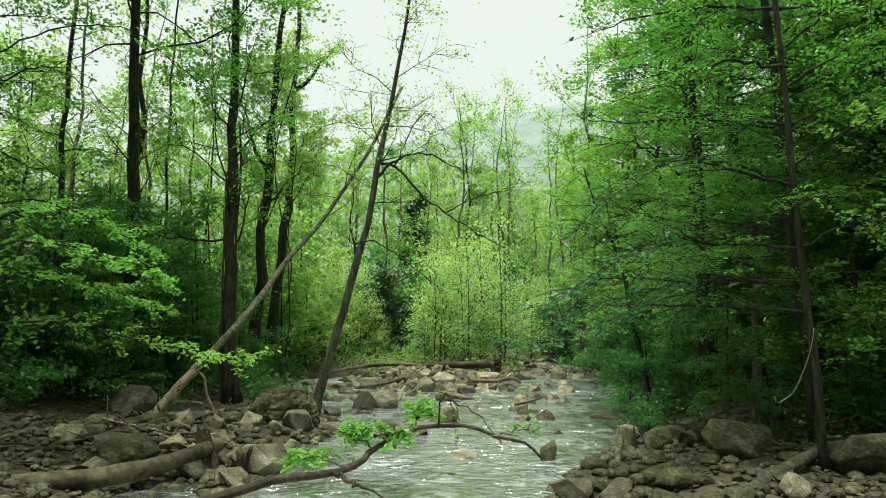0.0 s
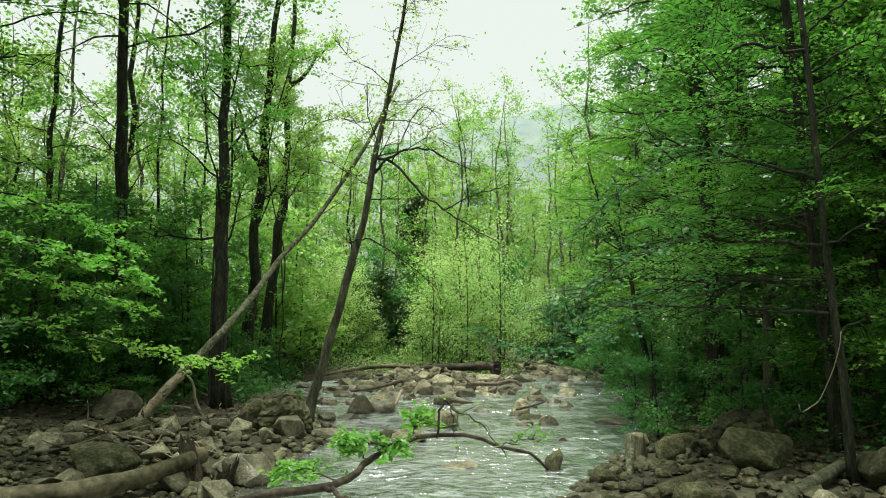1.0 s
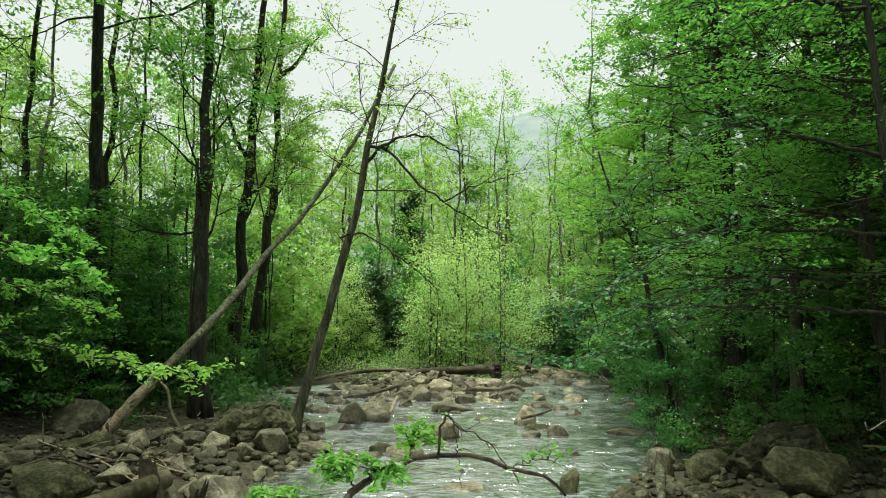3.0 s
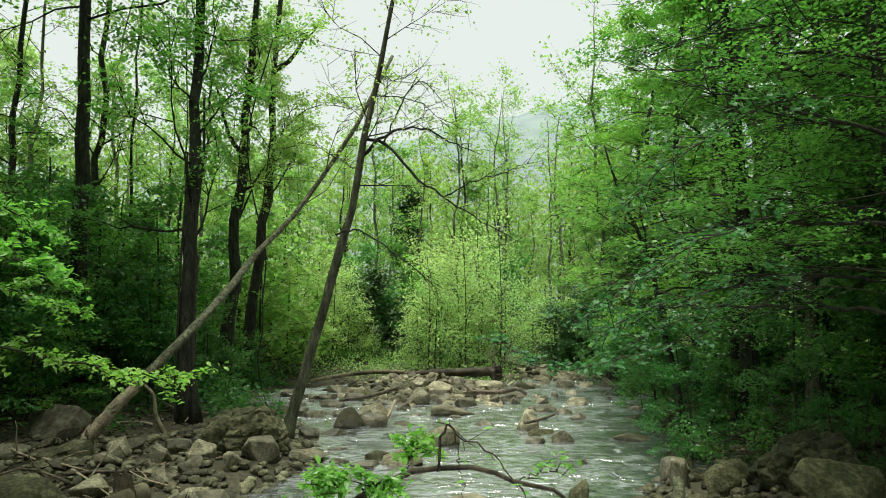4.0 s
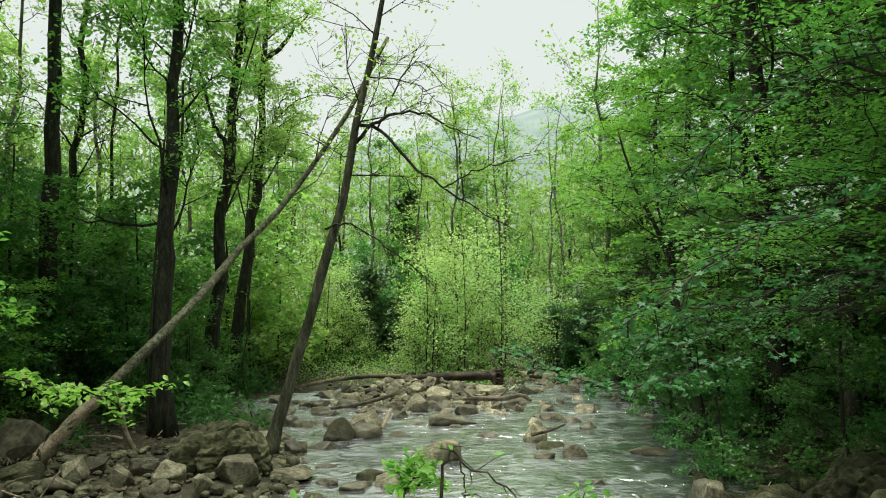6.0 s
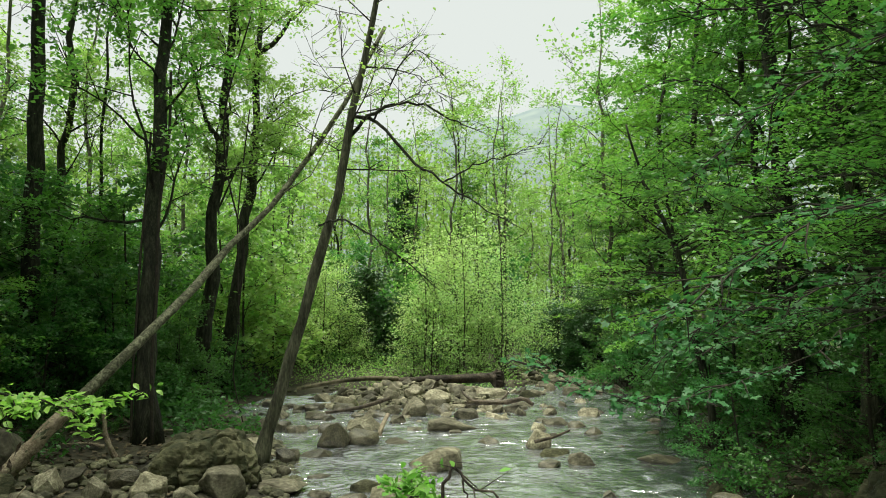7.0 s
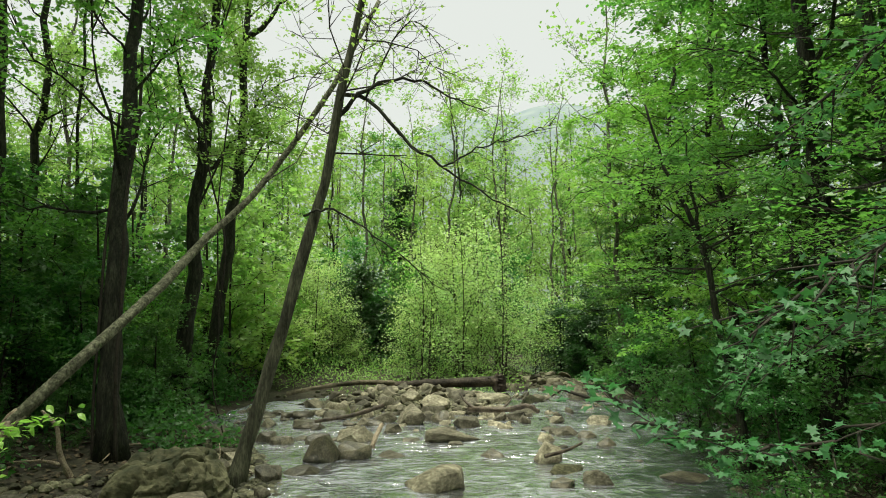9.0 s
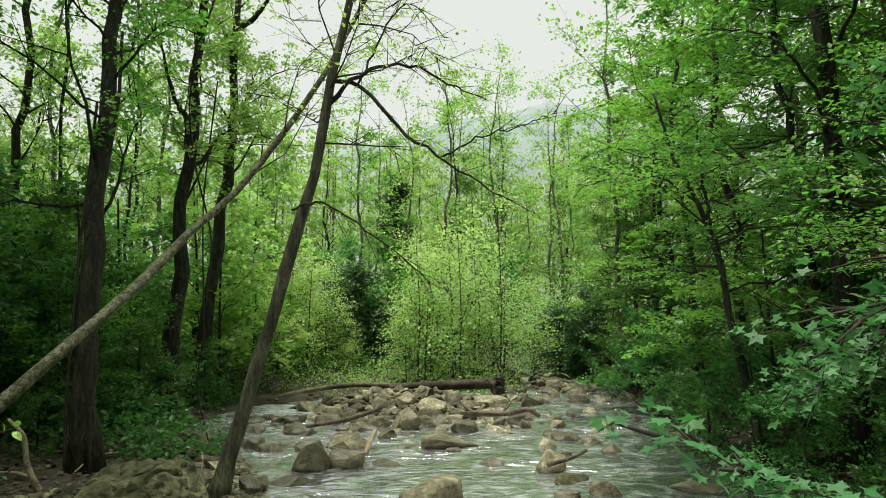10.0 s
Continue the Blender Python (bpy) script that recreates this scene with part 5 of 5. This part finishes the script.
for k, pts in enumerate(([(-6.46, 8.4, 4.6), (-5.6, 8.2, 5.0), (-4.9, 8.0, 4.8), (-4.2, 8.0, 4.2)], [(-6.46, 8.4, 5.2), (-5.4, 8.6, 5.8), (-4.4, 8.6, 5.7), (-3.9, 8.7, 5.3)], [(-6.46, 8.4, 3.9), (-5.8, 8.0, 4.3), (-5.3, 7.8, 4.1)])):
    bough(near_top, pts, 0.014, BARK_DARK, 14, 12, 0.046, LEAF_SUNNY, 95 + k, 0, False, reach=0.6)

# the fallen branch that bridges the stream, still in leaf
bridge = log("fallen_branch", "grey fallen branch still in leaf over the stream", [(-2.1, 5.3, 0.1), (-1.61, 5.6, 0.2), (-1.4, 5.7, 0.24), (-0.99, 5.9, 0.24), (-0.76, 6.1, 0.3), (-0.68, 6.3, 0.37), (-0.37, 6.6, 0.47), (-0.2, 6.7, 0.52), (0.28, 6.8, 0.51), (0.57, 6.8, 0.4), (0.87, 6.8, 0.34), (1.05, 6.9, 0.16)], 0.042, 0.012, WOOD_DARK)
for pts, r0, tw, per, single, k in (([(-0.99, 5.9, 0.24), (-0.7, 5.6, 0.2), (-0.4, 5.35, 0.15)], 0.03, 2, 0, 0, 1),
                                    ([(-0.68, 6.3, 0.37), (-0.8, 6.4, 0.5), (-0.95, 6.5, 0.52)], 0.01, 16, 24, 40, 2),
                                    ([(-0.6, 6.35, 0.4), (-0.5, 6.3, 0.52), (-0.4, 6.25, 0.5)], 0.01, 12, 20, 20, 3),
                                    ([(-0.3, 6.65, 0.5), (-0.25, 6.9, 0.62), (-0.2, 7.1, 0.62)], 0.01, 12, 20, 30, 4),
                                    ([(-0.9, 6.0, 0.27), (-1.2, 6.3, 0.3), (-1.5, 6.5, 0.26)], 0.008, 16, 16, 0, 5),
                                    ([(-0.05, 6.72, 0.5), (0.01, 6.7, 0.85), (0.1, 6.7, 0.79), (0.38, 6.6, 0.65), (0.6, 6.5, 0.36)], 0.014, 9, 1, 0, 6),
                                    ([(0.08, 6.7, 0.79), (0.12, 6.7, 0.55), (0.15, 6.7, 0.27)], 0.007, 2, 1, 0, 7),
                                    ([(0.57, 6.8, 0.4), (0.75, 6.9, 0.45), (1.0, 7.0, 0.42)], 0.007, 7, 4, 0, 8)):
    bough(bridge, pts, r0 * 0.85, WOOD_DARK, tw, per, 0.06, LEAF_SUNNY, 110 + k, single, False, "branch", reach=0.3)


def vine(label, pts, r, mat):
    p = smooth_path(pts, 26)
    tagged(new("vine", raw_mesh("vine", *tubes([(p, np.full(26, r), 6)], 0.1), mat)), label, "vine")


vine("pale bare vine curling in the shade", [(3.42, 5.86, 1.55), (3.4, 5.85, 1.45), (3.35, 5.88, 1.24), (3.25, 5.93, 0.98), (3.17, 5.95, 0.9), (3.09, 5.95, 0.86), (3.07, 5.95, 0.92)], 0.0045, VINE_PALE)
vine("thin dark vine hanging to the water", [(-3.1, 13.0, 5.2), (-3.22, 13.0, 3.6), (-3.2, 13.0, 2.7), (-3.14, 13.0, 1.6), (-3.2, 13.0, 0.9), (-3.0, 13.0, 0.1)], 0.011, TWIG)
vine("dark vine climbing beside the trunk", [(-3.5, 10.9, 0.15), (-3.6, 10.98, 1.2), (-3.64, 11.1, 2.0), (-3.73, 11.25, 3.2), (-3.8, 11.6, 4.3), (-3.95, 11.9, 5.4)], 0.02, TWIG)
vine("dark vine twisted along the trunk", [(-3.78, 10.95, 0.15), (-3.84, 11.0, 0.9), (-3.86, 11.06, 1.7), (-3.92, 11.2, 2.6), (-3.98, 11.4, 3.4), (-4.1, 11.7, 4.4)], 0.016, TWIG)
vine("thin vine hanging from high limbs", [(-3.3, 13.6, 7.2), (-3.7, 13.6, 5.4), (-3.6, 13.6, 4.2), (-3.3, 13.6, 3.0), (-3.3, 13.5, 2.0)], 0.014, TWIG)
wire = smooth_path([(-70, 58, 17.6), (0, 60, 16.6), (70, 62, 17.6)], 30)
tagged(new("utility_wire", raw_mesh("utility_wire", *tubes([(wire, np.full(30, 0.025), 5)]), WIRE)), "thin pale wire strung across the valley", "wire")


def grass_tuft(x, y, size, label):
    r = np.random.default_rng(int(x * 100 + y * 31) % 999)
    k = 60
    a, ln = r.uniform(0, 6.28, k), size * r.uniform(0.5, 1.1, k)
    out = np.stack([np.cos(a), np.sin(a), np.zeros(k)], -1)
    side = np.stack([-np.sin(a), np.cos(a), np.zeros(k)], -1) * 0.006
    root = out * r.random((k, 1)) * size * 0.2
    mid = root + out * ln[:, None] * 0.2 + np.array([0, 0, 0.6]) * ln[:, None]
    tip = root + out * ln[:, None] * 0.6 + np.array([0, 0, 0.8]) * ln[:, None]
    v = np.stack([root - side, root + side, mid + side, mid - side, tip], 1).reshape(-1, 3)
    b = np.arange(k)[:, None] * 5
    ob = new("grass_tuft", raw_mesh("grass_tuft", v, [b + [0, 1, 2, 3], b + [3, 2, 4]], GRASS_DRY, smooth=False))
    ob.location = (x, y, g(x, y) + 0.03)
    tagged(ob, label, "grass")


grass_tuft(-1.5, 15.6, 0.5, "dry wispy grass tuft on the gravel bar")


def earth_bank(x, y, size):
    """A lump of dark earth added to stand in for the shaded hollow at the bend."""
    bm = bmesh.new()
    bmesh.ops.create_icosphere(bm, subdivisions=4, radius=0.5)
    for v in bm.verts:
        p = v.co.copy()
        v.co *= 1 + 0.3 * noise.noise(p * 2 + Vector((3, 1, 0))) + 0.12 * noise.noise(p * 6) + 0.05 * noise.noise(p * 15)
        v.co.z *= 0.6
    me = bpy.data.meshes.new("earth_bank")
    bm.to_mesh(me)
    bm.free()
    me.materials.append(SOIL)
    ob = new("earth_bank", me)
    ob.matrix_basis = pose(x, y, g(x, y) + 0.1, 0, 0, 20) @ Matrix.Diagonal((size, size * 1.6, size, 1))
    tagged(ob, "dark earth lump added for the shaded hollow at the bend", "earth bank")


earth_bank(6.7, 22.3, 2.2)
earth_bank(6.5, 25.4, 2.6)
r4 = random.Random(17)
for k in range(34):
    left = k % 3 != 0
    y = r4.uniform(6.5, 13.5)
    x = float(np.interp(y, SHORE_Y, SHORE_L)) - r4.uniform(0.3, 3.6) if left else float(np.interp(y, SHORE_Y, SHORE_R)) + r4.uniform(0.2, 2.6)
    a, ln = r4.uniform(0, 6.28), r4.uniform(0.35, 1.2)
    x2, y2 = x + ln * math.cos(a), y + ln * math.sin(a)
    xm, ym = (x + x2) / 2 + r4.uniform(-0.08, 0.08), (y + y2) / 2 + r4.uniform(-0.08, 0.08)
    if x2 < np.interp(y2, SHORE_Y, SHORE_L) or x2 > np.interp(y2, SHORE_Y, SHORE_R):
        pale = r4.random() < 0.5
        log("stick", "pale dead stick on the bank" if pale else "dark dead stick on the bank", [(x, y, g(x, y) + 0.09), (xm, ym, g(xm, ym) + 0.13), (x2, y2, g(x2, y2) + r4.uniform(0.09, 0.22))],
            r4.uniform(0.012, 0.026), 0.006, WOOD_PALE if pale else WOOD_WET, 6, "stick", stubs=[(0.5, (r4.uniform(-1, 1), r4.uniform(-1, 1), 0.5), ln * 0.3, 0.008)])
plant_edge = [(-4.6, 14.3, 0.42), (-5.2, 13.2, 0.55), (-4.5, 17.2, 0.5), (-5.4, 11.9, 0.5), (-4.7, 12.8, 0.36), (-5.5, 10.4, 0.5), (-6.0, 9.2, 0.5), (-4.9, 15.2, 0.5), (-4.2, 13.6, 0.3), (3.6, 11.4, 0.42), (3.75, 12.9, 0.45), (4.1, 14.6, 0.5), (4.4, 17.0, 0.55), (4.9, 19.2, 0.6)]
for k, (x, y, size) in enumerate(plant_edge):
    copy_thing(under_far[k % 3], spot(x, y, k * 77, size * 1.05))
spray_tree = tree("sapling", "slender sapling with flat sprays over the water", [(4.7, 12.6, g(4.7, 12.6)), (4.55, 12.6, 1.2), (4.5, 12.6, 3.2)], 0.035, 0.01, BARK_DARK, LEAF_MID, 8, (0.4, 0.98), (1.2, 0.7), 0.3, 5, 4, 14, 0.07, category="sapling")
for k, pts in enumerate(([(4.57, 12.6, 1.2), (3.8, 12.4, 1.75), (3.2, 12.3, 1.8), (2.6, 12.2, 1.68)], [(4.57, 12.6, 1.0), (3.9, 12.9, 1.4), (3.4, 13.1, 1.45), (2.9, 13.2, 1.3)], [(4.55, 12.6, 1.6), (4.0, 12.0, 2.1), (3.5, 11.7, 2.2), (3.0, 11.5, 2.1)])):
    bough(spray_tree, pts, 0.012, BARK_DARK, 24, 16, 0.06, LEAF_BRIGHT, 131 + k, 0, False, reach=0.5)
